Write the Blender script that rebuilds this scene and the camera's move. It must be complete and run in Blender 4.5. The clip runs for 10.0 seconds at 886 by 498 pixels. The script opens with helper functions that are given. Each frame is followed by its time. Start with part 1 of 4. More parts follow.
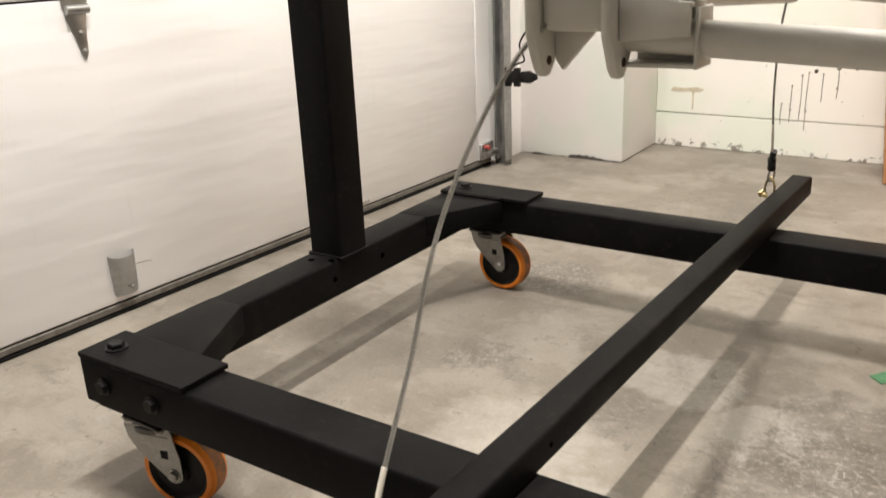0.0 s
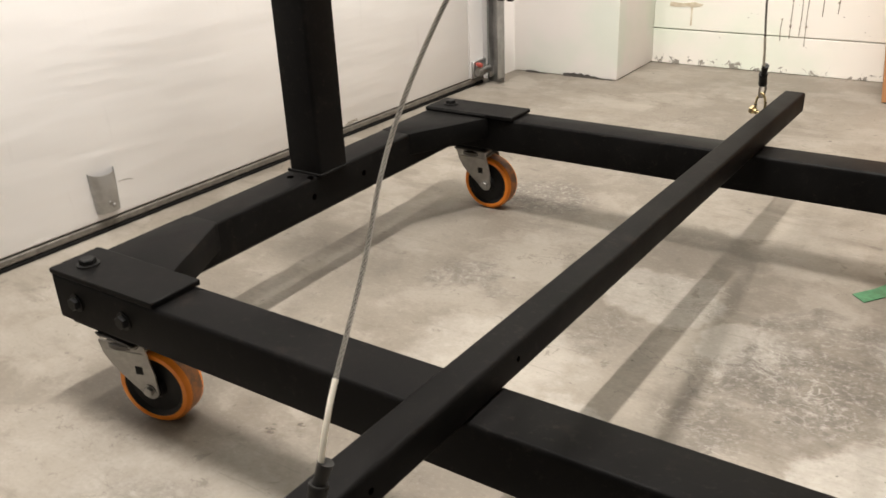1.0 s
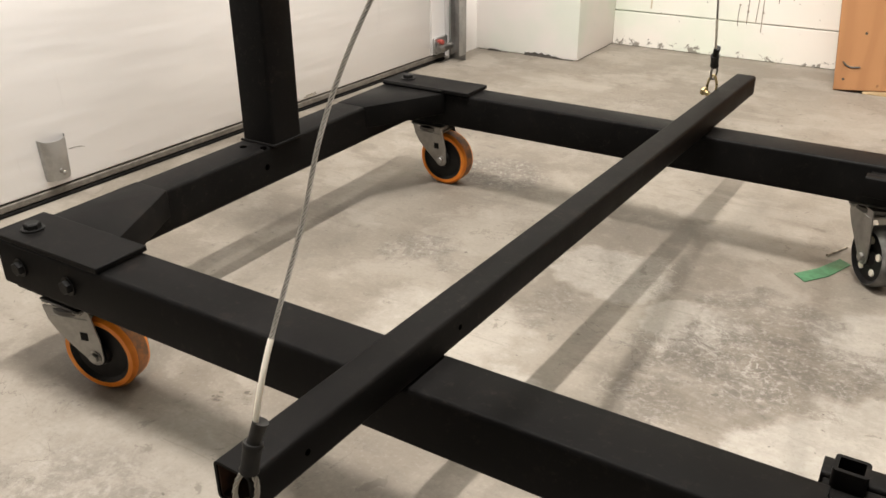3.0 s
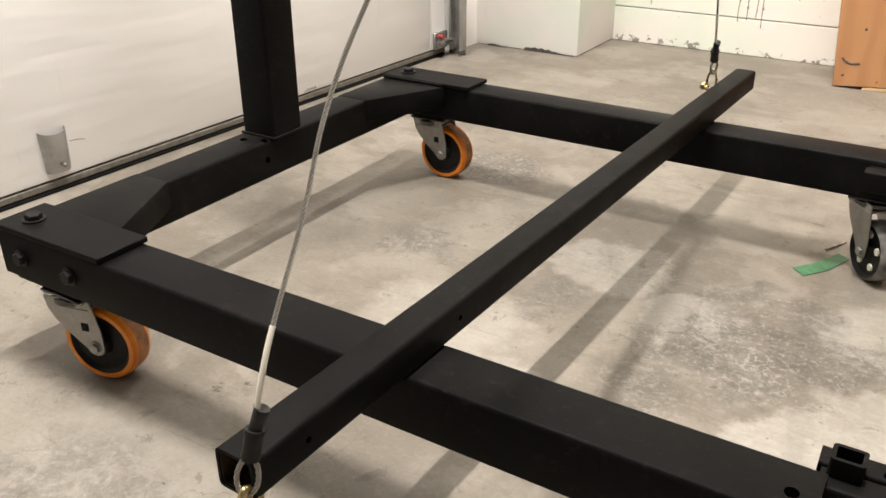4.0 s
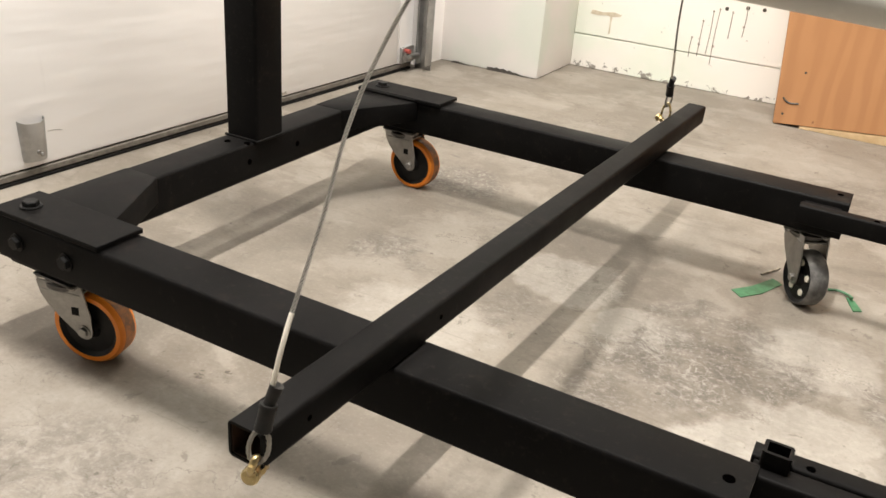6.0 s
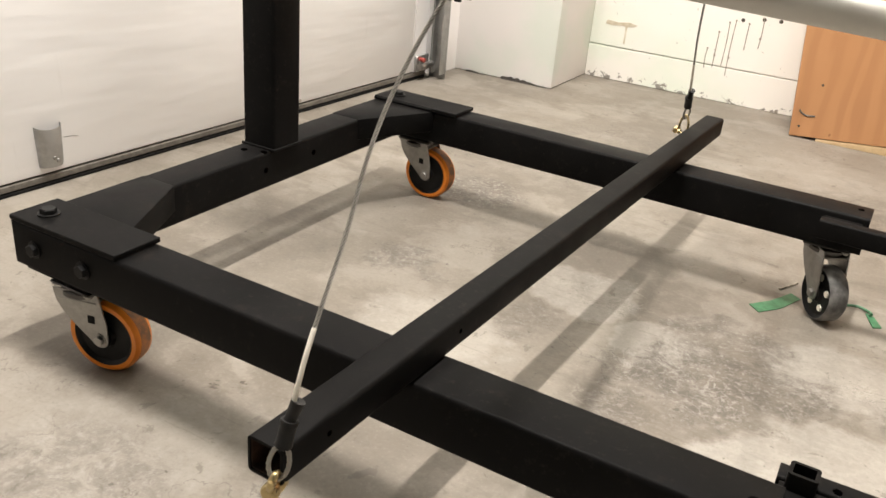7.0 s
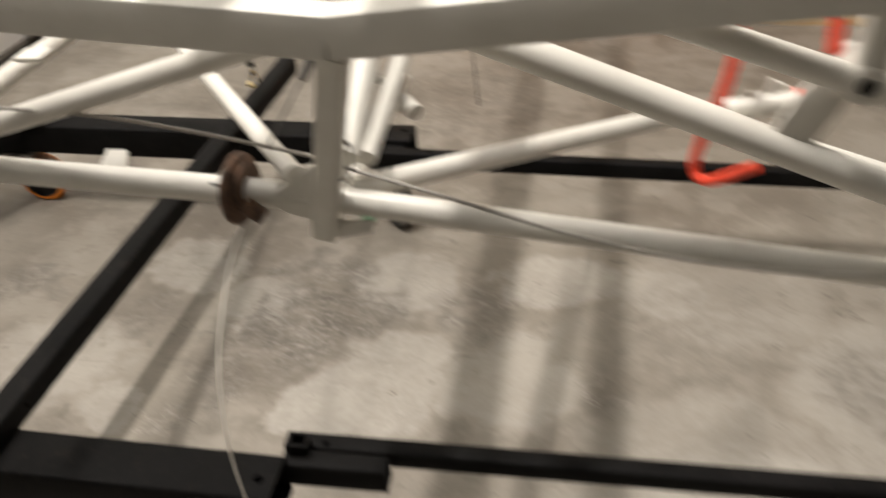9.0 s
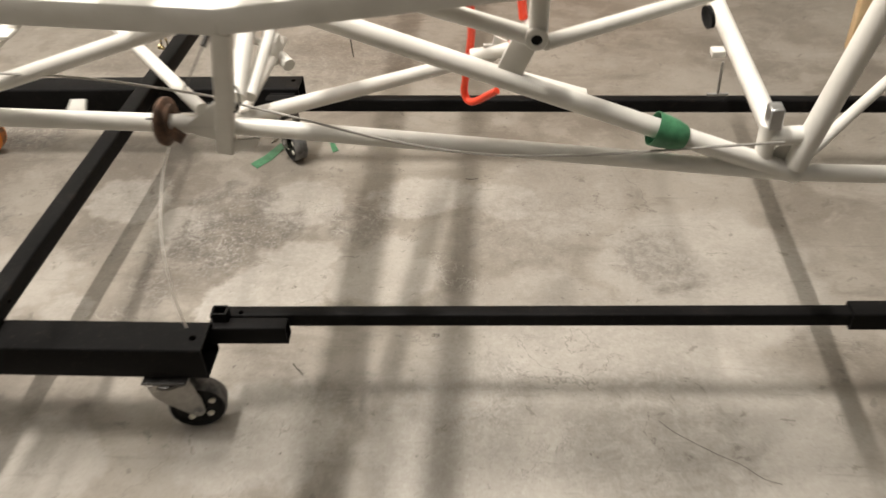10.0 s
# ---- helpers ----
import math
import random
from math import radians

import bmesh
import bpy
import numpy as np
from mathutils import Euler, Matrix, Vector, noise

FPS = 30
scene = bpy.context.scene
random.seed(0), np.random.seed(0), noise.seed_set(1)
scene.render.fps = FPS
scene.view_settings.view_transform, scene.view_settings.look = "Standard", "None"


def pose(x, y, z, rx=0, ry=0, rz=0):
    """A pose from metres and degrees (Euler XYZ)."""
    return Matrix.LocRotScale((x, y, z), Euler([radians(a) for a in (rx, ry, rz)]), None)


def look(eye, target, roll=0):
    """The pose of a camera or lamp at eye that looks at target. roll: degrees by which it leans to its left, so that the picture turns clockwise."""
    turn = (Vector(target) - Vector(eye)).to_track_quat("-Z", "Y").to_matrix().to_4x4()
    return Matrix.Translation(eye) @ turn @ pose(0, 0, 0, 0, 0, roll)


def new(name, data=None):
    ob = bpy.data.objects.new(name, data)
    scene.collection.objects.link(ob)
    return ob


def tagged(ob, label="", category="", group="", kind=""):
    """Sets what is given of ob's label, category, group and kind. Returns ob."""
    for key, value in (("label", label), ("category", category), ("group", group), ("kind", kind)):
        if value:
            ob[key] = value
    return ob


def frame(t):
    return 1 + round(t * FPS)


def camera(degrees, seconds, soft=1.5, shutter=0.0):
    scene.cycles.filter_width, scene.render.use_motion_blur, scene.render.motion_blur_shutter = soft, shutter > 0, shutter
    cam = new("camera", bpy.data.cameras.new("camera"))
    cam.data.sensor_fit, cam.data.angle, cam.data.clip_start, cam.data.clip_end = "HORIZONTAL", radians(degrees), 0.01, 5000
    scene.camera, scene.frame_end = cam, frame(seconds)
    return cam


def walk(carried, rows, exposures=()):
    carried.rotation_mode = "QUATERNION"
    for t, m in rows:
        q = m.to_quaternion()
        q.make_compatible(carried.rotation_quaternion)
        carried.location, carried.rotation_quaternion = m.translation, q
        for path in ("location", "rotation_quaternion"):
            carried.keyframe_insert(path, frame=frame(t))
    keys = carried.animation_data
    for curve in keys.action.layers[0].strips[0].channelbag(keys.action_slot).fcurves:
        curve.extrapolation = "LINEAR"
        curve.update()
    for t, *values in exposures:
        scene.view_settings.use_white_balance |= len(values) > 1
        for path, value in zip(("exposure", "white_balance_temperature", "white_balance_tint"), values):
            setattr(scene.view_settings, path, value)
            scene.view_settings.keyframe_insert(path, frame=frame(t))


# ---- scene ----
cam = camera(55.0, 10.0, 1.5, 0.75)
EXPOSURE = -0.17
# second and last are added fills, for the back wall and right-hand floor
LAMPS = [(0.71, 0.15, 146, 0.045, 0.65), (0.71, 1.4, 54, 0.06, 0.9), (-0.28, 0.3, 44, 0.07, 0.7), (1.8, 0.1, 36, 0.08, 0.8), (3.3, -0.2, 16, 0.1, 1.5)]
PATH = [
    (0, (1.016, -0.586, 0.724), (-0.044, 0.971, 0.051), -2.4),
    (0.5, (1.038, -0.569, 0.719), (-0.041, 0.941, -0.027), -3.5),
    (1, (1.038, -0.554, 0.705), (0.006, 0.94, -0.133), -2.5),
    (1.5, (1.032, -0.569, 0.71), (0.018, 0.931, -0.139), -1.2),
    (2, (1.04, -0.555, 0.703), (0.035, 0.951, -0.145), -1.2),
    (2.5, (1.06, -0.552, 0.7), (0.095, 0.97, -0.169), -0.7),
    (4, (1.064, -0.56, 0.693), (0.117, 0.961, -0.195), -0.1),
    (4.5, (1.066, -0.559, 0.697), (0.123, 0.964, -0.193), -0.1),
    (5, (1.065, -0.561, 0.678), (0.166, 0.979, -0.228), 0.9),
    (5.5, (1.065, -0.632, 0.694), (0.252, 0.967, -0.191), 3.5),
    (5.7, (1.065, -0.657, 0.712), (0.237, 0.946, -0.151), 4.8),
    (6.8, (1.056, -0.661, 0.738), (0.207, 0.933, -0.121), 4.6),
    (7, (1.047, -0.657, 0.73), (0.192, 0.939, -0.119), 5.2),
    (7.5, (1.099, -0.601, 0.77), (0.228, 0.986, -0.08), 4.6),
    (7.8, (1.166, -0.531, 0.807), (0.281, 1.028, -0.079), 0.3),
    (8, (1.184, -0.485, 0.87), (0.356, 0.987, -0.2), -2.0),
    (8.3, (1.263, -0.473, 0.943), (0.577, 1.011, -0.209), -2.5),
    (8.5, (1.303, -0.496, 0.968), (0.749, 1.051, -0.172), -1.5),
    (8.8, (1.355, -0.549, 1.03), (0.956, 1.041, -0.117), -2.6),
    (9, (1.408, -0.596, 1.055), (1.08, 0.989, -0.121), -3.6),
    (9.2, (1.458, -0.663, 1.063), (1.216, 0.92, -0.135), -3.2),
    (9.5, (1.558, -0.753, 1.08), (1.339, 0.814, -0.144), -3.8),
    (9.8, (1.577, -0.892, 1.183), (1.405, 0.65, -0.079), -4.2),
    (10, (1.558, -0.964, 1.245), (1.415, 0.572, -0.029), -3.0),
]
walk(cam, [(t, look(eye, target, roll)) for t, eye, target, roll in PATH],
     [(t, EXPOSURE + stops) for t, stops in ((0, -0.16), (1, -0.05), (2.5, 0.0), (5, 0.1), (5.7, 0.1), (7.5, 0.05), (8, -0.06), (8.5, -0.14), (8.8, -0.42), (9, -0.58), (9.5, -0.36), (10, -0.25))])

# ---- light ----
world = bpy.data.worlds.new("world")
scene.world = world
world.use_nodes = True
world.node_tree.nodes["Background"].inputs[0].default_value = (0.9, 0.93, 1.0, 1)
world.node_tree.nodes["Background"].inputs[1].default_value = 0.02
scene.view_settings.exposure = EXPOSURE


def strip_lamp(x, y, z, width, length, watts, tint=(1.0, 0.935, 0.87)):
    data = bpy.data.lights.new("tube_or_fill_light", "AREA")
    data.shape, data.size, data.size_y = "RECTANGLE", width, length
    data.energy, data.color = watts, tint
    ob = new("tube_or_fill_light", data)
    ob.location = (x, y, z)
    return ob


for lx, ly, power, wide, long in LAMPS:
    strip_lamp(lx, ly, 3.38, wide, long, power)


# ---- materials ----
class Nodes:
    def __init__(self, name, rough=0.5, metal=0.0, base=(0.5, 0.5, 0.5)):
        self.mat = bpy.data.materials.new(name)
        self.mat.use_nodes = True
        self.tree = self.mat.node_tree
        self.bsdf = self.tree.nodes["Principled BSDF"]
        self.bsdf.inputs["Roughness"].default_value = rough
        self.bsdf.inputs["Metallic"].default_value = metal
        self.bsdf.inputs["Base Color"].default_value = (*base, 1)
        self.coord = self.tree.nodes.new("ShaderNodeTexCoord").outputs["Object"]

    def put(self, socket, value):
        if isinstance(value, bpy.types.NodeSocket):
            self.tree.links.new(value, socket)
        elif isinstance(value, tuple) and len(value) == 3 and socket.type == "RGBA":
            socket.default_value = (*value, 1)
        else:
            socket.default_value = value

    def set(self, name, value):
        self.put(self.bsdf.inputs[name], value)
        return self

    def scaled(self, scale):
        n = self.tree.nodes.new("ShaderNodeMapping")
        n.inputs["Scale"].default_value = scale
        self.tree.links.new(self.coord, n.inputs["Vector"])
        return n.outputs[0]

    def noise(self, scale, detail=5.0, rough=0.55, vector=None, distort=0.0):
        n = self.tree.nodes.new("ShaderNodeTexNoise")
        n.inputs["Scale"].default_value, n.inputs["Detail"].default_value = scale, detail
        n.inputs["Roughness"].default_value, n.inputs["Distortion"].default_value = rough, distort
        self.tree.links.new(vector or self.coord, n.inputs["Vector"])
        return n.outputs["Fac"]

    def wave(self, scale, distort, vector=None, detail=2.0):
        n = self.tree.nodes.new("ShaderNodeTexWave")
        n.inputs["Scale"].default_value, n.inputs["Distortion"].default_value = scale, distort
        n.inputs["Detail"].default_value = detail
        self.tree.links.new(vector or self.coord, n.inputs["Vector"])
        return n.outputs["Fac"]

    def voronoi(self, scale, feature="DISTANCE_TO_EDGE", vector=None):
        n = self.tree.nodes.new("ShaderNodeTexVoronoi")
        n.feature = feature
        n.inputs["Scale"].default_value = scale
        self.tree.links.new(vector or self.coord, n.inputs["Vector"])
        return n.outputs["Distance"]

    def ramp(self, value, low, high, to_low=0.0, to_high=1.0):
        n = self.tree.nodes.new("ShaderNodeMapRange")
        n.interpolation_type = "SMOOTHSTEP"
        self.put(n.inputs["Value"], value)
        for key, v in (("From Min", low), ("From Max", high), ("To Min", to_low), ("To Max", to_high)):
            n.inputs[key].default_value = v
        return n.outputs[0]

    def math(self, op, a, b=0.0):
        n = self.tree.nodes.new("ShaderNodeMath")
        n.operation = op
        self.put(n.inputs[0], a), self.put(n.inputs[1], b)
        return n.outputs[0]

    def mix(self, fac, a, b):
        n = self.tree.nodes.new("ShaderNodeMix")
        n.data_type = "RGBA"
        self.put(n.inputs["Factor"], fac)
        self.put(n.inputs[6], a), self.put(n.inputs[7], b)
        return n.outputs[2]

    def near(self, place, reach, squash=(1, 1, 1)):
        """1 at a place, falling to 0 at reach metres from it."""
        m = self.tree.nodes.new("ShaderNodeMapping")
        m.inputs["Scale"].default_value = squash
        m.inputs["Location"].default_value = [-p * s for p, s in zip(place, squash)]
        self.tree.links.new(self.coord, m.inputs["Vector"])
        n = self.tree.nodes.new("ShaderNodeVectorMath")
        n.operation = "LENGTH"
        self.tree.links.new(m.outputs[0], n.inputs[0])
        return self.ramp(n.outputs["Value"], 0.0, reach, 1.0, 0.0)

    def axis(self, letter):
        n = self.tree.nodes.new("ShaderNodeSeparateXYZ")
        self.tree.links.new(self.coord, n.inputs[0])
        return n.outputs[letter]

    def bump(self, height, strength=0.2, distance=0.002):
        n = self.tree.nodes.new("ShaderNodeBump")
        n.inputs["Strength"].default_value, n.inputs["Distance"].default_value = strength, distance
        self.tree.links.new(height, n.inputs["Height"])
        self.tree.links.new(n.outputs[0], self.bsdf.inputs["Normal"])
        return self


def concrete():
    m = Nodes("concrete_floor", 0.6)

    def warp(scale, detail, rough, reach):
        """Coordinates pushed about by noise, to give stains ragged outlines."""
        wn = m.tree.nodes.new("ShaderNodeTexNoise")
        wn.inputs["Scale"].default_value, wn.inputs["Detail"].default_value, wn.inputs["Roughness"].default_value = scale, detail, rough
        m.tree.links.new(m.coord, wn.inputs["Vector"])
        off = m.tree.nodes.new("ShaderNodeVectorMath")
        off.operation = "MULTIPLY_ADD"
        off.inputs[1].default_value, off.inputs[2].default_value = (reach, reach, 0.0), (-reach / 2, -reach / 2, 0.0)
        m.tree.links.new(wn.outputs["Color"], off.inputs[0])
        add = m.tree.nodes.new("ShaderNodeVectorMath")
        m.tree.links.new(m.coord, add.inputs[0]), m.tree.links.new(off.outputs[0], add.inputs[1])
        return add.outputs[0]

    def patches(spots, low, high):
        out = None
        for place, reach, weight, *squash in spots:
            one = m.math("MULTIPLY", m.ramp(m.near((*place, 0), reach, squash[0] if squash else (1, 1, 1)), low, high), weight)
            out = one if out is None else m.math("MAXIMUM", out, one)
        return out

    straight, warped = m.coord, warp(6.0, 9.0, 0.66, 0.24)
    blotch, fine, grain = m.noise(1.7, 8, 0.62, distort=0.2), m.noise(13, 9, 0.66, distort=0.35), m.noise(210, 3)
    trowel = m.noise(5, 8, 0.66, vector=m.scaled((0.55, 1.7, 1.0)), distort=0.5)
    scuff = m.noise(60, 7, 0.74, distort=0.35)
    m.coord = warped
    mottle = m.noise(4.2, 6, 0.6)
    m.coord = straight
    col = m.mix(m.ramp(blotch, 0.34, 0.66), (0.17, 0.147, 0.118), (0.262, 0.234, 0.194))
    col = m.mix(m.ramp(mottle, 0.46, 0.6, 0, 0.55), col, (0.33, 0.3, 0.256))
    col = m.mix(m.ramp(trowel, 0.33, 0.47, 0.5, 0), col, (0.135, 0.114, 0.09))
    col = m.mix(m.ramp(trowel, 0.54, 0.68, 0, 0.35), col, (0.37, 0.34, 0.295))
    col = m.mix(m.ramp(fine, 0.5, 0.72, 0, 0.45), col, (0.345, 0.316, 0.272))
    col = m.mix(m.ramp(fine, 0.3, 0.46, 0.3, 0), col, (0.13, 0.116, 0.1))
    m.coord = warped
    # pale chalky patches, then rough, dirty ones with one that paints in shade
    pale = patches([((1.08, 0.42), 0.2, 0.65), ((1.06, 0.7), 0.18, 0.6), ((1.35, 0.75), 0.18, 0.75), ((1.75, -0.1), 0.75, 0.8), ((2.0, 0.45), 0.4, 0.6), ((1.5, -0.03), 0.3, 0.9),
                    ((1.12, 0.0), 0.24, 0.75), ((1.55, 0.72), 0.16, 0.6), ((0.71, -0.1), 0.2, 0.5), ((1.3, 0.45), 0.2, 0.5), ((0.62, 0.72), 0.16, 0.6), ((1.6, 0.3), 0.3, 0.4),
                    ((0.45, 0.42), 0.22, 0.45), ((0.78, 0.62), 0.13, 0.6), ((1.7, 0.75), 0.3, 0.35), ((0.3, -0.1), 0.25, 0.3), ((0.98, 0.36), 0.12, 0.8), ((0.62, 0.3), 0.1, 0.5)], 0.2, 0.5)
    dirt = patches([((0.27, 0.645), 0.11, 0.75), ((0.87, 0.56), 0.19, 0.95), ((0.99, 0.6), 0.12, 0.85), ((0.85, 0.72), 0.13, 0.7), ((0.95, 0.73), 0.1, 0.7), ((0.22, 1.05), 0.17, 0.95),
                    ((1.2, 0.62), 0.14, 0.6), ((0.79, 0.42), 0.1, 0.6), ((1.62, 0.62), 0.24, 0.35), ((0.55, -0.22), 0.25, 0.5), ((1.85, 0.0), 0.3, 0.4), ((0.58, 0.56), 0.1, 0.5),
                    # (0.3, -0.22) is shade on the front-left floor, put into the colour
                    ((1.05, 1.5), 0.4, 0.5), ((0.35, 1.5), 0.5, 0.35), ((0.3, -0.22), 0.28, 0.6), ((1.9, 0.5), 0.16, 0.6), ((1.25, 0.1), 0.12, 0.45), ((1.5, 0.1), 0.2, 0.35)], 0.12, 0.6)
    worn = patches([((0.27, 0.645), 0.12, 0.35), ((0.86, 0.53), 0.2, 1.0, (0.75, 1.5, 1)), ((0.7, 0.33), 0.1, 0.9), ((0.66, 0.75), 0.12, 0.8), ((0.98, 0.62), 0.12, 0.9), ((1.1, 0.62), 0.13, 0.9),
                    ((0.76, 0.4), 0.13, 0.9), ((1.15, -0.02), 0.16, 0.9), ((1.6, 0.05), 0.2, 0.8), ((1.45, 0.45), 0.08, 0.9), ((2.05, 0.38), 0.12, 0.7), ((1.25, 0.7), 0.1, 0.8)], 0.15, 0.5)
    m.coord = straight
    worn = m.math("MAXIMUM", worn, m.ramp(m.noise(2.3, 3, 0.5), 0.6, 0.7, 0, 0.6))
    col = m.mix(m.math("MULTIPLY", pale, m.ramp(scuff, 0.3, 0.6, 0.95, 0.62)), col, (0.47, 0.442, 0.395))
    col = m.mix(m.math("MULTIPLY", dirt, m.ramp(m.noise(22, 9, 0.75, distort=0.6), 0.38, 0.6, 0.15, 0.88)), col, (0.105, 0.091, 0.075))
    flecks = m.math("MULTIPLY", dirt, m.ramp(m.noise(85, 6, 0.75, distort=0.3), 0.5, 0.64, 0, 0.55))
    col = m.mix(flecks, col, (0.42, 0.395, 0.36))
    # curling scuffs where the skin of the slab has broken up
    curl_a = m.math("ABSOLUTE", m.math("SUBTRACT", m.noise(15, 6, 0.6, distort=1.6), 0.5))
    curl_b = m.math("ABSOLUTE", m.math("SUBTRACT", m.noise(21, 6, 0.62, distort=1.4), 0.47))
    worn = m.math("MULTIPLY", worn, m.ramp(m.noise(8, 5, 0.6), 0.42, 0.6))
    light, dark = m.math("MULTIPLY", worn, m.ramp(curl_a, 0.0, 0.03, 0.5, 0)), m.math("MULTIPLY", worn, m.ramp(curl_b, 0.0, 0.02, 0.55, 0))
    col = m.mix(light, col, (0.46, 0.435, 0.395))
    col = m.mix(dark, col, (0.11, 0.096, 0.08))
    grit = m.noise(150, 4, 0.7)
    col = m.mix(m.ramp(grit, 0.52, 0.7, 0, 0.16), col, (0.44, 0.415, 0.375))
    col = m.mix(m.ramp(grit, 0.3, 0.47, 0.22, 0), col, (0.1, 0.087, 0.072))
    nick = m.noise(22, 6, 0.7, distort=0.6)
    col = m.mix(m.math("MULTIPLY", m.ramp(nick, 0.62, 0.66), 0.45), col, (0.1, 0.086, 0.07))
    # faint drag marks, hairline cracks and dark specks
    drag = m.noise(9, 6, 0.7, vector=m.scaled((0.5, 7.0, 1.0)), distort=0.3)
    col = m.mix(m.ramp(drag, 0.6, 0.68, 0, 0.28), col, (0.12, 0.104, 0.086))
    vein = m.math("ABSOLUTE", m.math("SUBTRACT", m.noise(2.6, 7, 0.6, distort=0.5), 0.5))
    col = m.mix(m.math("MULTIPLY", m.ramp(vein, 0.0, 0.0035, 0.55, 0), m.ramp(m.noise(3.1, 2), 0.52, 0.6)), col, (0.1, 0.085, 0.07))
    specks = m.ramp(m.noise(58, 2, 0.4), 0.74, 0.78)
    col = m.mix(m.math("MULTIPLY", specks, 0.65), col, (0.08, 0.068, 0.056))
    for place, reach in [((0.289, 0.095, 0), 0.009), ((0.318, 0.126, 0), 0.006), ((1.096, 0.402, 0), 0.006), ((1.42, 0.26, 0), 0.008)]:
        col = m.mix(m.math("MULTIPLY", m.ramp(m.near(place, reach, (0.7, 1, 1)), 0.0, 0.3, 0, 0.85), m.ramp(m.noise(170, 3), 0.4, 0.55)), col, (0.07, 0.055, 0.042))
    col = m.mix(0.1, col, (0.02, 0.017, 0.014))
    m.set("Base Color", col).set("Roughness", m.ramp(blotch, 0.3, 0.7, 0.42, 0.66))
    m.set("Specular IOR Level", 0.35)
    rough = m.math("MULTIPLY", scuff, m.math("ADD", m.math("MULTIPLY", dirt, 0.9), 0.35))
    m.bump(m.math("ADD", m.math("ADD", rough, m.math("MULTIPLY", light, 0.6)), m.math("MULTIPLY", grain, 0.2)), 0.34, 0.002)
    return m.mat


def powder_black():
    m = Nodes("powder_black", 0.42)
    n, fine = m.noise(7, 5), m.noise(650, 3)
    worn = m.math("MULTIPLY", m.ramp(m.noise(16, 7, 0.72), 0.58, 0.7), 0.6)
    m.set("Base Color", m.mix(worn, m.mix(m.ramp(n, 0.35, 0.7), (0.0035, 0.0034, 0.0034), (0.0075, 0.0071, 0.0069)), (0.016, 0.0125, 0.0105)))
    dust = m.math("MULTIPLY", m.ramp(m.noise(95, 7, 0.72), 0.54, 0.7), m.ramp(m.noise(5, 4, 0.6), 0.4, 0.65, 0.15, 0.6))
    m.set("Base Color", m.mix(dust, m.bsdf.inputs["Base Color"].links[0].from_socket, (0.03, 0.025, 0.021)))
    m.set("Roughness", m.ramp(n, 0.3, 0.7, 0.44, 0.58)).bump(fine, 0.1, 0.0004)
    m.set("Specular IOR Level", 0.07)
    return m.mat


def flat_black(name, base=0.012, rough=0.5, bump=0.15):
    m = Nodes(name, rough)
    m.set("Base Color", m.mix(m.ramp(m.noise(40, 5), 0.35, 0.7), (base, base, base), (base * 2.2, base * 2.1, base * 2)))
    m.bump(m.noise(400, 3), bump, 0.0005)
    m.set("Specular IOR Level", 0.2)
    return m.mat


def airframe_paint():
    m = Nodes("airframe_paint", 0.4)
    n, fine = m.noise(9, 6, 0.6), m.noise(70, 6, 0.7)
    col = m.mix(m.ramp(n, 0.3, 0.7), (0.58, 0.56, 0.505), (0.68, 0.66, 0.605))
    col = m.mix(m.ramp(fine, 0.66, 0.76, 0, 0.55), col, (0.25, 0.21, 0.165))
    m.set("Base Color", col).set("Roughness", m.ramp(fine, 0.3, 0.7, 0.3, 0.5)).bump(m.noise(260, 3), 0.08, 0.0006)
    return m.mat


def door_paint():
    m = Nodes("door_paint", 0.36)
    n = m.noise(1.6, 4, vector=m.scaled((1, 0.6, 2.2)))
    streak = m.noise(6, 6, 0.7, vector=m.scaled((1, 6, 0.6)))
    col = m.mix(m.ramp(n, 0.3, 0.7), (0.75, 0.738, 0.725), (0.82, 0.808, 0.797))
    col = m.mix(m.ramp(streak, 0.6, 0.8, 0, 0.3), col, (0.6, 0.585, 0.565))
    m.set("Base Color", col).bump(m.noise(2.6, 3, vector=m.scaled((1, 0.5, 3))), 0.34, 0.02)
    return m.mat


def wall_paint(name, chips, tint=(0.80, 0.775, 0.70)):
    m = Nodes(name, 0.6)
    n, f = m.noise(2.4, 5), m.noise(34, 8, 0.7, distort=0.6)
    green = (tint[0] * 0.9, tint[1] * 0.985, tint[2] * 0.93)
    col = m.mix(m.ramp(n, 0.42, 0.66), tint, green)
    if chips:
        low = m.ramp(m.axis("Z"), 0.0, 0.06, 0.14, 0.0)
        flake = m.ramp(m.math("ADD", f, low), 0.685, 0.7)
        col = m.mix(m.math("MULTIPLY", flake, 0.85), col, (0.2, 0.18, 0.15))
        pits = m.ramp(m.noise(60, 3, 0.5, distort=0.4), 0.73, 0.75)
        col = m.mix(m.math("MULTIPLY", pits, 0.8), col, (0.13, 0.11, 0.09))
        m.bump(m.math("SUBTRACT", m.math("MULTIPLY", m.noise(55, 5), 0.4), flake), 0.35, 0.003)
    else:
        m.bump(m.noise(140, 4), 0.1, 0.001)
    m.set("Base Color", col)
    return m.mat


def metal(name, base, rough=0.35, grain=40.0, spread=0.12):
    m = Nodes(name, rough, 1.0)
    n = m.noise(grain, 5, 0.65)
    dark = tuple(c * (1 - 2.2 * spread) for c in base)
    m.set("Base Color", m.mix(m.ramp(n, 0.35, 0.65), dark, base)).set("Roughness", m.ramp(n, 0.3, 0.7, rough * 0.8, min(1, rough * 1.35)))
    m.bump(m.noise(grain * 9, 3), 0.08, 0.0004)
    return m.mat


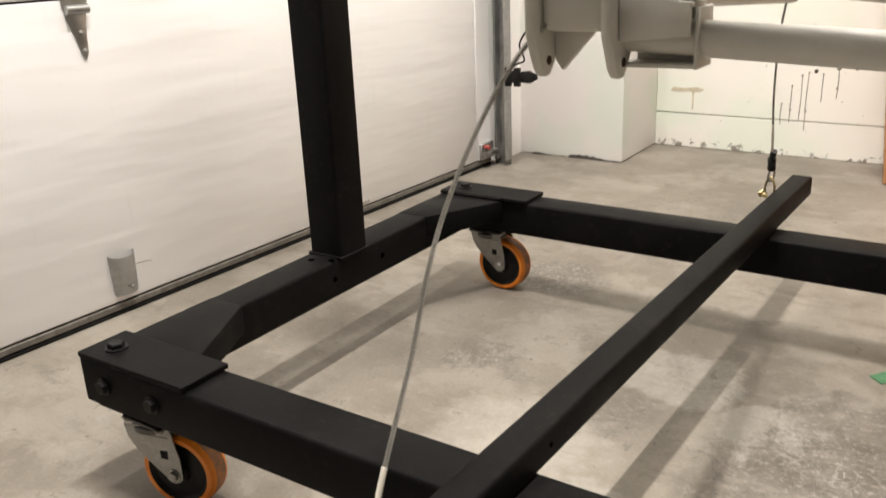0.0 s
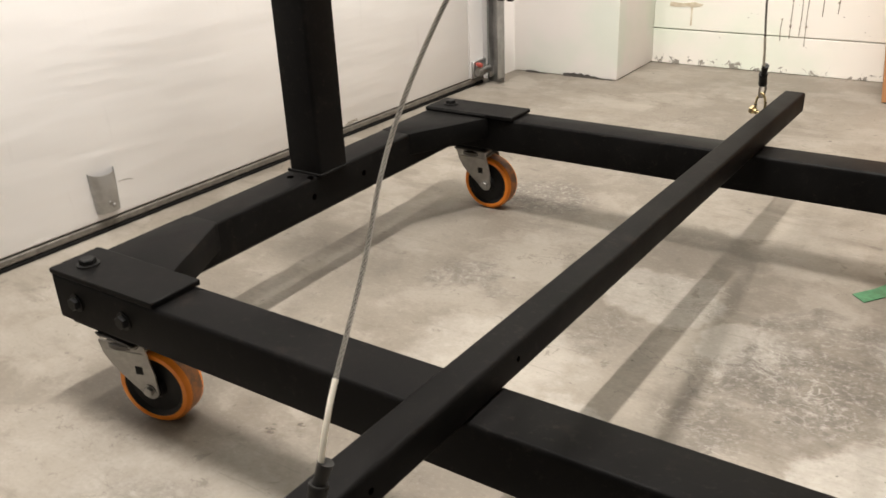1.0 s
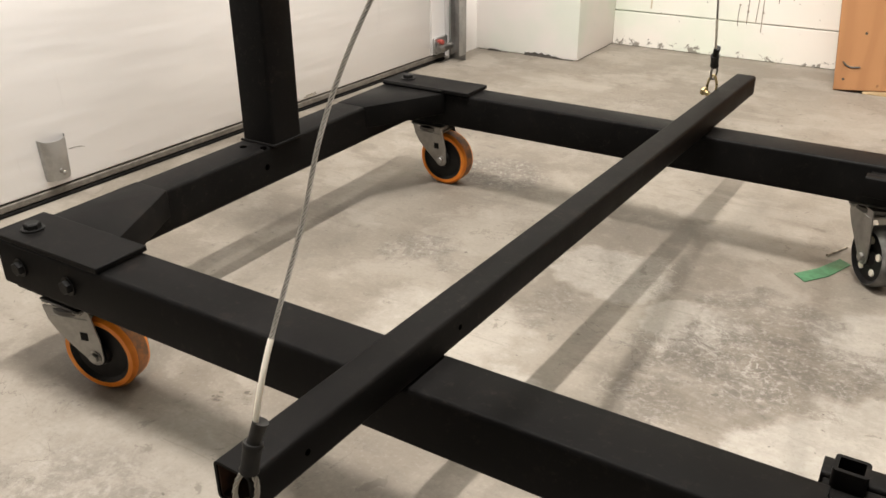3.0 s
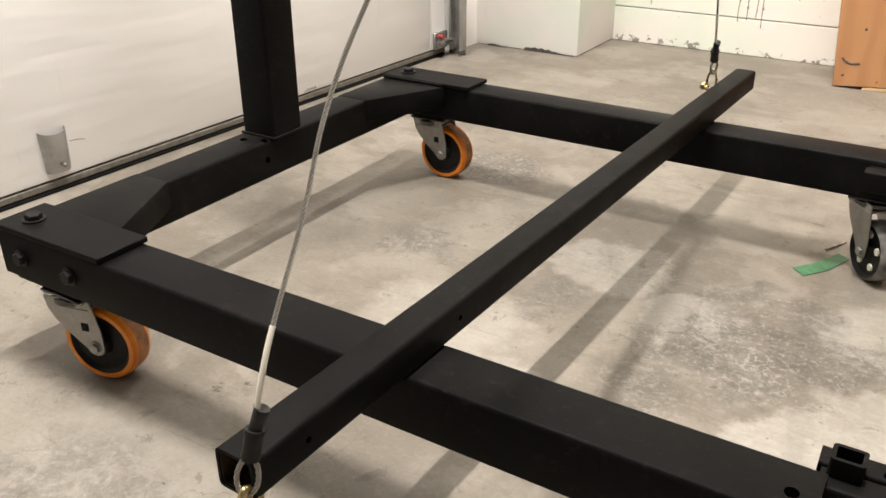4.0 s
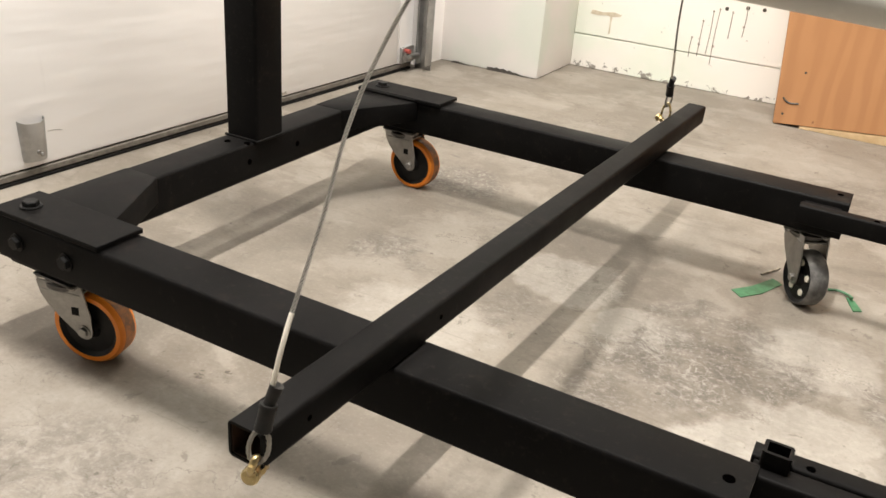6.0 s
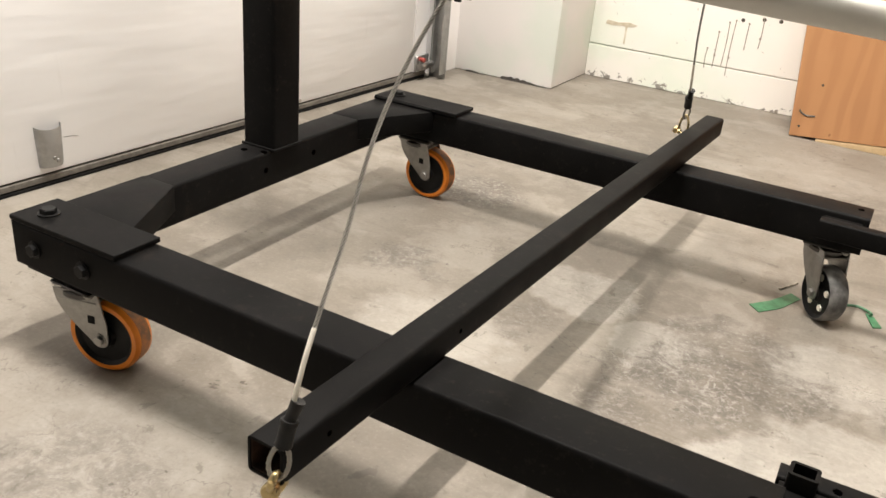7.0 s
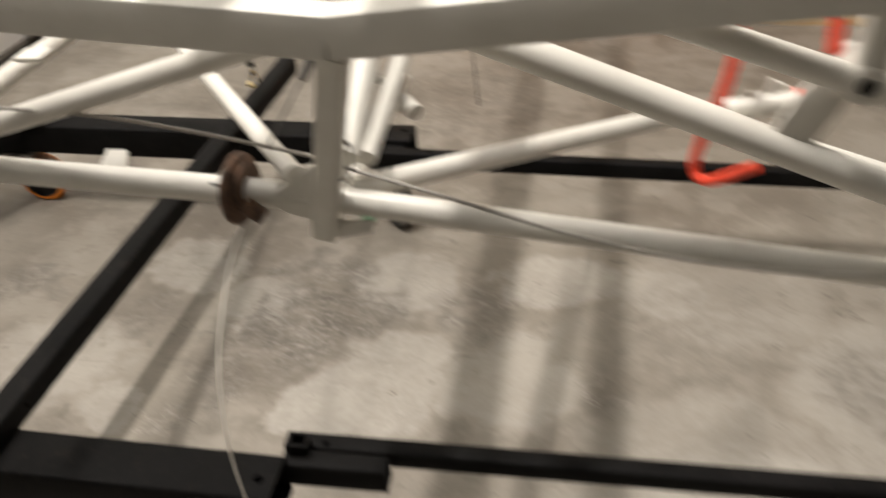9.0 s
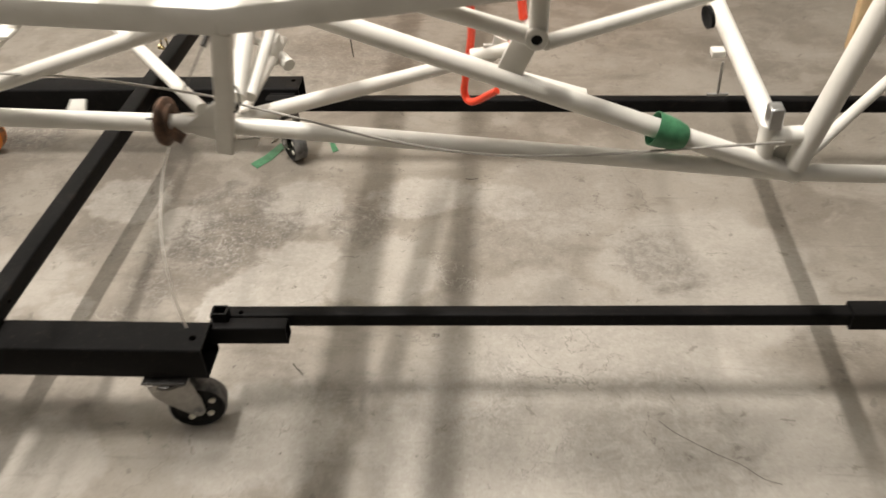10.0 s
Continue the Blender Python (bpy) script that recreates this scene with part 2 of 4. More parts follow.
def plain(name, low, high, rough=0.5, grain=30.0, bump=0.1):
    m = Nodes(name, rough)
    n = m.noise(grain, 5, 0.6)
    m.set("Base Color", m.mix(m.ramp(n, 0.35, 0.68), low, high)).bump(m.noise(grain * 8, 3), bump, 0.0005)
    return m.mat


def plywood():
    m = Nodes("plywood", 0.55)
    v = m.scaled((2.6, 2.6, 0.55))
    rings = m.wave(1.9, 12.0, v, 3.0)
    fibre = m.noise(120, 5, 0.6, vector=m.scaled((1, 1, 0.04)))
    tone = m.noise(3, 3)
    col = m.mix(m.ramp(rings, 0.1, 0.9), (0.44, 0.215, 0.095), (0.5, 0.255, 0.115))
    col = m.mix(m.ramp(tone, 0.35, 0.7, 0, 0.6), col, (0.46, 0.225, 0.095))
    col = m.mix(m.ramp(fibre, 0.6, 0.75, 0, 0.13), col, (0.3, 0.14, 0.06))
    col = m.mix(m.ramp(m.noise(14, 2, 0.4, vector=m.scaled((1, 1, 0.7))), 0.77, 0.8, 0, 0.8), col, (0.11, 0.045, 0.02))
    m.set("Base Color", col).bump(fibre, 0.15, 0.0008)
    return m.mat


def rust():
    m = Nodes("rusted_steel", 0.8)
    n, f = m.noise(60, 7, 0.7), m.noise(300, 4)
    col = m.mix(m.ramp(n, 0.35, 0.65), (0.045, 0.025, 0.015), (0.125, 0.066, 0.037))
    m.set("Base Color", m.mix(m.ramp(f, 0.6, 0.75, 0, 0.5), col, (0.26, 0.13, 0.06))).bump(f, 0.4, 0.001)
    return m.mat


CONCRETE, BLACK, CREAM, DOOR = concrete(), powder_black(), airframe_paint(), door_paint()
WALL_CHIP, WALL_PLAIN = wall_paint("chipped_wall_paint", True, (0.89, 0.865, 0.805)), wall_paint("plain_wall_paint", False, (0.93, 0.9, 0.875))
# unseen ceiling and walls painted dark to cut the light they bounce
BOUNCE_CUT = wall_paint("bounce_cut_grey", False, (0.22, 0.215, 0.206))
GALV, ZINC = metal("galvanised_steel", (0.5, 0.5, 0.49), 0.42, 24), metal("zinc_plate", (0.4, 0.39, 0.37), 0.46, 60)
BRASS, STEEL_ROPE = metal("yellow_zinc", (0.62, 0.5, 0.27), 0.3, 60), metal("wire_rope_steel", (0.52, 0.5, 0.46), 0.6, 200)
DARK_STEEL = metal("dark_steel", (0.12, 0.115, 0.11), 0.4, 60)
ORANGE = plain("orange_polyurethane", (0.72, 0.2, 0.012), (0.82, 0.26, 0.02), 0.38, 20)
GREY_TREAD = plain("grey_tread", (0.07, 0.068, 0.065), (0.22, 0.215, 0.205), 0.6, 30)
RIM_BLACK, RUBBER, SHRINK = flat_black("black_nylon", 0.006, 0.45), flat_black("black_rubber", 0.006, 0.8), flat_black("heat_shrink", 0.012, 0.5)
BOLT_BLACK, GAP_SHADE = flat_black("black_bolt", 0.005, 0.5), plain("gap_shade", (0.05, 0.045, 0.04), (0.1, 0.09, 0.08), 0.7, 40)
GREEN, RED = plain("green_tape", (0.035, 0.145, 0.065), (0.06, 0.21, 0.1), 0.5, 60), plain("orange_red_tape", (0.85, 0.06, 0.02), (0.95, 0.09, 0.035), 0.45, 50)
SLEEVE, CORD = plain("white_sleeve", (0.78, 0.74, 0.64), (0.86, 0.82, 0.72), 0.45, 60), plain("pale_cord", (0.6, 0.57, 0.5), (0.74, 0.7, 0.62), 0.6, 200)
PLY, RUST = plywood(), rust()
RUST_DARK = plain("dark_rust", (0.02, 0.009, 0.005), (0.06, 0.026, 0.013), 0.8, 60)
# near-black for discs and slabs painted as the shade inside uncut holes
VOID = Nodes("hole_shade", 1.0, 0.0, (0.0006, 0.0005, 0.0005)).set("Specular IOR Level", 0.0).mat
TREAD_DIRT = plain("worn_tread", (0.16, 0.085, 0.045), (0.42, 0.15, 0.035), 0.6, 55)
PALE_WOOD = plain("pale_pine", (0.62, 0.44, 0.24), (0.74, 0.56, 0.33), 0.6, 18)
DRIP, BROWN_STAIN = plain("dark_drip", (0.05, 0.045, 0.035), (0.1, 0.085, 0.065), 0.5, 60), plain("brown_stain", (0.52, 0.45, 0.32), (0.74, 0.69, 0.57), 0.6, 24)
PALE_DRIP = plain("pale_drip", (0.2, 0.175, 0.135), (0.4, 0.36, 0.29), 0.6, 90)
GREY_ALU = plain("dull_aluminium", (0.1, 0.09, 0.076), (0.16, 0.145, 0.125), 0.6, 60)
RED_PAINT = plain("red_paint", (0.26, 0.04, 0.03), (0.42, 0.09, 0.07), 0.45, 60)


# ---- mesh helpers ----
def box_bm(x0, x1, y0, y1, z0, z1, bevel=0.0, segments=2, bm=None):
    own = bm is None
    bm = bm or bmesh.new()
    made = bmesh.ops.create_cube(bm, size=1.0, matrix=Matrix.Translation(((x0 + x1) / 2, (y0 + y1) / 2, (z0 + z1) / 2)) @ Matrix.Diagonal((x1 - x0, y1 - y0, z1 - z0, 1)))
    if bevel:
        edges = {e for v in made["verts"] for e in v.link_edges}
        bmesh.ops.bevel(bm, geom=list(edges), offset=bevel, segments=segments, affect="EDGES", profile=0.5)
    return bm


def between(a, b):
    a, b = Vector(a), Vector(b)
    return Matrix.Translation(a) @ (b - a).to_track_quat("Z", "X").to_matrix().to_4x4(), (b - a).length


def rod_bm(a, b, r, sides=20, r2=None, bm=None, chamfer=0.0):
    """A round bar or tapered round bar from a to b."""
    bm = bm or bmesh.new()
    m, length = between(a, b)
    r2 = r if r2 is None else r2
    rings = [(0, r), (length, r2)]
    if chamfer:
        rings = [(0, r - chamfer), (chamfer, r), (length - chamfer, r2), (length, r2 - chamfer)]
    loops = [[bm.verts.new(m @ Vector((rr * math.cos(2 * math.pi * i / sides), rr * math.sin(2 * math.pi * i / sides), h))) for i in range(sides)] for h, rr in rings]
    for lo, hi in zip(loops, loops[1:]):
        for i in range(sides):
            bm.faces.new((lo[i], lo[(i + 1) % sides], hi[(i + 1) % sides], hi[i]))
    bm.faces.new(loops[0][::-1]), bm.faces.new(loops[-1])
    return bm


def turned_bm(a, axis, profile, sides=36, bm=None, closed=True):
    """A turned body: profile of (radius, height along the axis) from a."""
    bm = bm or bmesh.new()
    m, _ = between(a, Vector(a) + Vector(axis))
    loops = [[bm.verts.new(m @ Vector((r * math.cos(2 * math.pi * i / sides), r * math.sin(2 * math.pi * i / sides), h))) for i in range(sides)] for r, h in profile]
    pairs = list(zip(loops, loops[1:])) + ([(loops[-1], loops[0])] if closed else [])
    for lo, hi in pairs:
        for i in range(sides):
            bm.faces.new((lo[i], lo[(i + 1) % sides], hi[(i + 1) % sides], hi[i]))
    if not closed:
        bm.faces.new(loops[0][::-1]), bm.faces.new(loops[-1])
    return bm


def smooth_path(points, steps=8):
    pts = [Vector(p) for p in points]
    ext = [2 * pts[0] - pts[1], *pts, 2 * pts[-1] - pts[-2]]
    out = []
    for p0, p1, p2, p3 in zip(ext, ext[1:], ext[2:], ext[3:]):
        for k in range(steps):
            t = k / steps
            out.append(0.5 * (2 * p1 + (p2 - p0) * t + (2 * p0 - 5 * p1 + 4 * p2 - p3) * t * t + (3 * p1 - p0 - 3 * p2 + p3) * t ** 3))
    return out + [pts[-1]]


def sweep_bm(path, r, sides=8, bm=None, strands=0, pitch=0.02, closed=False, fine=0.4):
    """A round section along a path; with strands, a twisted rope of that many wires."""
    bm = bm or bmesh.new()
    path = [Vector(p) for p in path]
    tang = [(b - a).normalized() for a, b in zip(path, path[1:])]
    tang = [tang[0]] + [(a + b).normalized() for a, b in zip(tang, tang[1:])] + [tang[-1]]
    side = tang[0].orthogonal().normalized()
    frames, run, last = [], 0.0, path[0]
    for p, t in zip(path, tang):
        side = (side - t * side.dot(t)).normalized()
        run += (p - last).length
        last = p
        frames.append((p, side.copy(), t.cross(side), run))

    def skin(centres, rad, n):
        loops = [[bm.verts.new(c + rad * (math.cos(2 * math.pi * i / n) * u + math.sin(2 * math.pi * i / n) * v)) for i in range(n)] for c, u, v in centres]
        pairs = list(zip(loops, loops[1:])) + ([(loops[-1], loops[0])] if closed else [])
        for lo, hi in pairs:
            for i in range(n):
                bm.faces.new((lo[i], lo[(i + 1) % n], hi[(i + 1) % n], hi[i]))
        if not closed:
            bm.faces.new(loops[0][::-1]), bm.faces.new(loops[-1])

    if not strands:
        skin([(p, u, v) for p, u, v, _ in frames], r, sides)
    else:
        for s in range(strands):
            ang = [2 * math.pi * (s / strands + d / pitch) for *_, d in frames]
            skin([(p + (1 - fine) * r * (math.cos(a) * u + math.sin(a) * v), u, v) for (p, u, v, _), a in zip(frames, ang)], fine * r, 6)
    return bm


def dense(path, gap):
    out = [Vector(path[0])]
    for a, b in zip(path, path[1:]):
        a, b = Vector(a), Vector(b)
        n = max(1, int((b - a).length / gap))
        out += [a.lerp(b, (k + 1) / n) for k in range(n)]
    return out


def plate_bm(outline, thick, m, bevel=0.001):
    """A flat plate: an outline in the plane of m, thick along its z."""
    bm = bmesh.new()
    lo = [bm.verts.new((x, y, 0)) for x, y in outline]
    hi = [bm.verts.new((x, y, thick)) for x, y in outline]
    n = len(outline)
    bm.faces.new(lo[::-1]), bm.faces.new(hi)
    for i in range(n):
        bm.faces.new((lo[i], lo[(i + 1) % n], hi[(i + 1) % n], hi[i]))
    bmesh.ops.recalc_face_normals(bm, faces=bm.faces)
    if bevel:
        bmesh.ops.bevel(bm, geom=[e for e in bm.edges if len(e.link_faces) == 2 and e.calc_face_angle() > 0.6], offset=bevel, segments=2, affect="EDGES", profile=0.5)
    bmesh.ops.transform(bm, matrix=m, verts=bm.verts)
    return bm


def square_tube_bm(a, b, w, h, wall=0.003, radius=0.006, up=(0, 0, 1)):
    """A hollow rectangular steel tube with rounded corners, from a to b."""
    a, b, up = Vector(a), Vector(b), Vector(up)
    ahead = (b - a).normalized()
    right = ahead.cross(up).normalized()
    up = right.cross(ahead)

    def ring(w2, h2, rad):
        pts = []
        for cx, cy, start in ((1, 1, 0), (-1, 1, 90), (-1, -1, 180), (1, -1, 270)):
            for k in range(4):
                ang = math.radians(start + 30 * k)
                pts.append((cx * (w2 - rad) + rad * math.cos(ang), cy * (h2 - rad) + rad * math.sin(ang)))
        return pts

    bm = bmesh.new()
    outer, inner = ring(w / 2, h / 2, radius), ring(w / 2 - wall, h / 2 - wall, max(0.001, radius - wall))
    loops = []
    for end, shape in ((a, inner), (a, outer), (b, outer), (b, inner)):
        loops.append([bm.verts.new(end + x * right + y * up) for x, y in shape])
    n = len(outer)
    for lo, hi in zip(loops, loops[1:] + loops[:1]):
        for i in range(n):
            bm.faces.new((lo[i], lo[(i + 1) % n], hi[(i + 1) % n], hi[i]))
    bmesh.ops.recalc_face_normals(bm, faces=bm.faces)
    return bm


def mesh_of(name, bm, material):
    me = bpy.data.meshes.new(name)
    bmesh.ops.recalc_face_normals(bm, faces=bm.faces)
    for e in bm.edges:
        if len(e.link_faces) == 2:
            e.smooth = e.calc_face_angle() < 0.7
    for f in bm.faces:
        f.smooth = True
    bm.to_mesh(me)
    bm.free()
    me.materials.append(material)
    return me


def part(name, bm, material, parent=None, label=""):
    ob = new(name, mesh_of(name, bm, material))
    if parent:
        ob.parent = parent
    return tagged(ob, label) if label else ob


def thing(name, label, category, place=(0, 0, 0), group="", kind=""):
    ob = new(name)
    ob.location = place
    ob.empty_display_size = 0.05
    return tagged(ob, label, category, group, kind)


def hex_bolt_bm(place, axis, r, h, washer=True):
    axis = Vector(axis).normalized()
    bm = rod_bm(place, Vector(place) + axis * h, r, 6, chamfer=r * 0.12)
    if washer:
        rod_bm(Vector(place), Vector(place) + axis * h * 0.22, r * 1.35, 16, bm=bm)
    return bm


# ---- structure ----
def structure(name, bm, material, label, category):
    ob = new(name, mesh_of(name, bm, material))
    return tagged(ob, label, category, kind="structure")


WALL_Y = 2.415
floor = structure("floor", box_bm(-0.72, 6.0, -4.0, 2.75, -0.12, 0.0), CONCRETE, "worn grey concrete slab with stains and scuffs", "floor")
structure("ceiling", box_bm(-0.72, 6.0, -4.0, 2.75, 3.5, 3.6), BOUNCE_CUT, "unseen dark grey ceiling, darkened to cut bounce light", "ceiling")
wall_back = structure("wall_north", box_bm(-0.6, 6.0, WALL_Y + 0.012, 2.75, 0.0, 3.5), WALL_CHIP, "cream painted wall with chipped paint along the floor", "wall")
structure("wall_south", box_bm(-0.9, 6.0, -4.12, -4.0, 0.0, 3.5), BOUNCE_CUT, "unseen dark grey wall, darkened to cut bounce light", "wall")
structure("wall_east", box_bm(6.0, 6.12, -4.0, 2.75, 0.0, 3.5), BOUNCE_CUT, "unseen dark grey wall, darkened to cut bounce light", "wall")

part("crack", sweep_bm(smooth_path([(1.842, 0.05, 0.0), (1.87, 0.022, 0.0), (1.93, -0.019, 0.0), (1.97, -0.042, 0.0), (2.002, -0.07, 0.0), (2.03, -0.08, 0.0)]), 0.0007, 6), DRIP, floor, "hairline crack")

part("scratch", sweep_bm(smooth_path([(1.14, 0.176, 0.0), (1.15, 0.163, 0.0), (1.156, 0.158, 0.0), (1.166, 0.146, 0.0)]), 0.0016, 6), DRIP, floor, "short dark scratch")
part("scratch", sweep_bm(smooth_path([(1.46, 0.818, 0.0), (1.474, 0.815, 0.0), (1.492, 0.82, 0.0)]), 0.0012, 6), DRIP, floor, "short dark scratch")

# the wall round the roll-up door
DOOR_M = Matrix.Translation((-0.513, 0.435, 0)) @ Matrix.Rotation(radians(-2.2), 4, "Z")


def in_door(bm):
    bmesh.ops.transform(bm, matrix=DOOR_M, verts=bm.verts)
    return bm


structure("wall_west", in_door(box_bm(-0.2, -0.06, -4.46, -2.6, 0, 3.5)), WALL_PLAIN, "plain off-white wall beside the garage door", "wall")
structure("wall_west_jamb", in_door(box_bm(-0.2, 0.0, 1.517, 2.3, 0, 3.5)), WALL_PLAIN, "cream painted wall strip beside the garage door", "wall")
structure("wall_west_lintel", in_door(box_bm(-0.2, -0.06, -2.6, 1.517, 2.35, 3.5)), WALL_PLAIN, "plain off-white wall over the garage door", "wall")
structure("pilaster", box_bm(-0.458, -0.06, 2.098, WALL_Y + 0.01, 0.002, 3.5, 0.003), WALL_PLAIN, "smooth white boxed-in column standing against the wall", "column")
# the board round the column is torn along its foot
# dark plates paint in the shade of the torn gap
for x0, x1, tall in ((-0.40, -0.325, 0.007), (-0.255, -0.075, 0.0125)):
    torn = [(x0 + (x1 - x0) * i / 14, tall * (0.25 + math.sin(math.pi * min(1.0, i / 14 + 0.22)) * (0.7 + 0.25 * math.sin(2.9 * i)))) for i in range(15)]
    structure("foot_gap_shade", plate_bm(torn + [(x1, 0.0), (x0, 0.0)], 0.004, Matrix.Translation((0, 2.0975, 0.0)) @ Matrix.Rotation(radians(90), 4, "X"), 0), GAP_SHADE, "dark plate painted as the shade in the torn gap under the boxed column", "trim")

# painted wall courses with fine joints
for row, (z0, z1) in enumerate([(0.0, 0.119), (0.122, 0.337), (0.34, 0.548), (0.551, 0.759), (0.762, 0.97), (0.973, 1.18)]):
    x = -0.06
    for k in range(3):
        length = 2.05 if (row + k) % 2 else 1.65
        part("wall_course", box_bm(x, x + length - 0.003, WALL_Y, WALL_Y + 0.012, z0 + 0.001, z1, 0.0012, 1), WALL_CHIP, wall_back)
        x += length

# drips and a stain on the painted wall
drips = [(0.374, 0.176, 0.108), (0.402, 0.237, 0.116), (0.431, 0.273, 0.125), (0.451, 0.283, 0.093), (0.495, 0.279, 0.191), (0.54, 0.304, 0.203)]
for n, (dx, top, foot) in enumerate(drips):
    bm = sweep_bm(smooth_path([(dx, WALL_Y - 0.0002, top), (dx + 0.002 * (n % 3 - 1), WALL_Y - 0.0002, (top + foot) / 2), (dx, WALL_Y - 0.0002, foot)]), 0.0016, 6)
    turned_bm((dx, WALL_Y + 0.001, top), (0, -1, 0), [(0.004, 0), (0.003, 0.002)], 10, bm, closed=False)
    if n % 2:
        turned_bm((dx, WALL_Y + 0.001, (top + 2 * foot) / 3), (0, -1, 0), [(0.005, 0), (0.0035, 0.002)], 10, bm, closed=False)
    part("paint_drip", bm, PALE_DRIP, wall_back, "dark dried drip")
for dx, dz in ((0.472, 0.288), (0.594, 0.302), (0.54, 0.3)):
    part("paint_spot", turned_bm((dx, WALL_Y + 0.001, dz), (0, -1, 0), [(0.0075, 0), (0.006, 0.002)], 12, closed=False), DRIP, wall_back, "dark spot")
stain = plate_bm([(-0.008, 0.2), (0.021, 0.197), (0.06, 0.201), (0.069, 0.198), (0.07, 0.137), (0.075, 0.137), (0.076, 0.199), (0.104, 0.203), (0.111, 0.21), (0.08, 0.216), (0.041, 0.21), (-0.003, 0.214)], 0.0015, Matrix.Translation((0, WALL_Y + 0.0005, 0)) @ Matrix.Rotation(radians(90), 4, "X"), 0)
part("rust_stain", stain, BROWN_STAIN, wall_back, "pale brown run-off stain")


# ---- roll-up door ----
def garage_door():
    door = thing("door_1", "white sectional roll-up garage door, closed, with galvanised hinges", "garage door", kind="structure")
    z = 0.027
    for k, high in enumerate((0.628, 0.62, 0.53, 0.53)):
        sec = part("door_section", in_door(box_bm(-0.05, 0.0, -2.55, 1.379, z + 0.002, z + high - 0.002, 0.004, 2)), DOOR, door, "white pressed steel door section")
        part("end_stile", in_door(box_bm(-0.05, 0.0016, 1.3815, 1.462, z + 0.002, z + high - 0.002, 0.002, 1)), DOOR, sec, "white steel end stile")
        z += high
    part("seal_retainer", in_door(box_bm(-0.046, 0.002, -2.55, 1.462, 0.0115, 0.0255, 0.002, 1)), GREY_ALU, door, "dull grey seal retainer")
    part("bottom_seal", in_door(box_bm(-0.045, 0.001, -2.55, 1.462, 0.0, 0.0095, 0.003, 2)), RUBBER, door, "dark rubber bottom seal")
    # middle hinge over the joint of two sections
    hinge = part("hinge", in_door(plate_bm([(-0.018, 0.0), (0.02, 0.0), (0.022, -0.012), (0.018, -0.03), (0.014, -0.085), (0.006, -0.098), (0.0, -0.085), (-0.014, -0.035), (-0.022, -0.014)], 0.0035,
                 Matrix.Translation((0.0, 0.0, 0.636)) @ Matrix.Rotation(radians(90), 4, "Z") @ Matrix.Rotation(radians(90), 4, "X"), 0.001)), GALV, door, "galvanised door hinge")
    part("hinge_barrel", in_door(rod_bm((0.009, -0.023, 0.635), (0.009, 0.024, 0.635), 0.0085, 14)), GALV, hinge)
    part("hinge_leaf", in_door(box_bm(0.0, 0.004, -0.026, 0.028, 0.64, 0.72, 0.001, 1)), GALV, hinge)
    for yy in (-0.015, 0.017):
        part("rivet", in_door(turned_bm((0.004, yy, 0.664), (1, 0, 0), [(0.006, 0), (0.005, 0.003), (0.002, 0.0045)], 12, closed=False)), ZINC, hinge)
    for zz, yy in ((0.59, 0.004), (0.555, 0.006)):
        part("rivet", in_door(turned_bm((0.0035, yy, zz), (1, 0, 0), [(0.006, 0), (0.005, 0.003), (0.002, 0.0045)], 12, closed=False)), ZINC, hinge)
    # lift handle near the floor
    def cup(half, deep, n=12):
        return [(deep * math.sin(math.pi * i / n), -half * math.cos(math.pi * i / n)) for i in range(n + 1)]

    rings = []
    for zz, half, deep in ((0.136, 0.0315, 0.0205), (0.128, 0.0312, 0.021), (0.06, 0.0285, 0.02), (0.046, 0.0272, 0.018), (0.0445, 0.023, 0.013)):
        ring = cup(half, deep) + cup(half - 0.0018, deep - 0.0018)[::-1]
        rings.append([(x, y + 0.005, zz - 0.006 * math.sin(math.pi * min(i, 25 - i) / 12) * (zz > 0.13)) for i, (x, y) in enumerate(ring)])
    bm = bmesh.new()
    loops = [[bm.verts.new(p) for p in ring] for ring in rings]
    for lo, hi in zip(loops, loops[1:]):
        for i in range(26):
            bm.faces.new((lo[i], lo[(i + 1) % 26], hi[(i + 1) % 26], hi[i]))
    bm.faces.new(loops[0]), bm.faces.new(loops[-1][::-1])
    handle = part("lift_handle", in_door(bm), GALV, door, "galvanised cup-shaped lift handle")
    for yy, zz in ((0.004, 0.0665), (0.011, 0.06)):
        part("rivet", in_door(turned_bm((0.0195, yy, zz), (1, 0, 0), [(0.0052, 0), (0.0042, 0.0022), (0.002, 0.003)], 12, closed=False)), ZINC, handle)
    part("scratch", in_door(sweep_bm(smooth_path([(0.0003, 0.043, 0.1), (0.0003, 0.062, 0.099), (0.0003, 0.078, 0.095)]), 0.0006, 5)), GREY_ALU, door, "thin dark scratch")
    # faded stamp near the foot of the door
    stamp = part("stamp", in_door(box_bm(0.0, 0.0005, 0.762, 0.815, 0.0345, 0.0365)), PALE_DRIP, door, "faded grey stamp")
    for k in range(6):
        part("stamp_bar", in_door(box_bm(0.0, 0.0005, 0.772 + 0.007 * k, 0.7765 + 0.007 * k, 0.0375, 0.0405 + 0.001 * (k % 2))), PALE_DRIP, stamp)
    # bottom bracket with its roller
    brk = part("bottom_bracket", in_door(box_bm(0.0017, 0.012, 1.387, 1.462, 0.03, 0.085, 0.002, 1)), GALV, door, "galvanised bottom bracket")
    part("roller_stem", in_door(rod_bm((0.022, 1.392, 0.05), (0.022, 1.467, 0.05), 0.011, 14)), ZINC, brk)
    part("cable_pin", in_door(rod_bm((0.01, 1.409, 0.072), (0.03, 1.409, 0.072), 0.008, 12)), RED_PAINT, brk, "red painted cable pin")
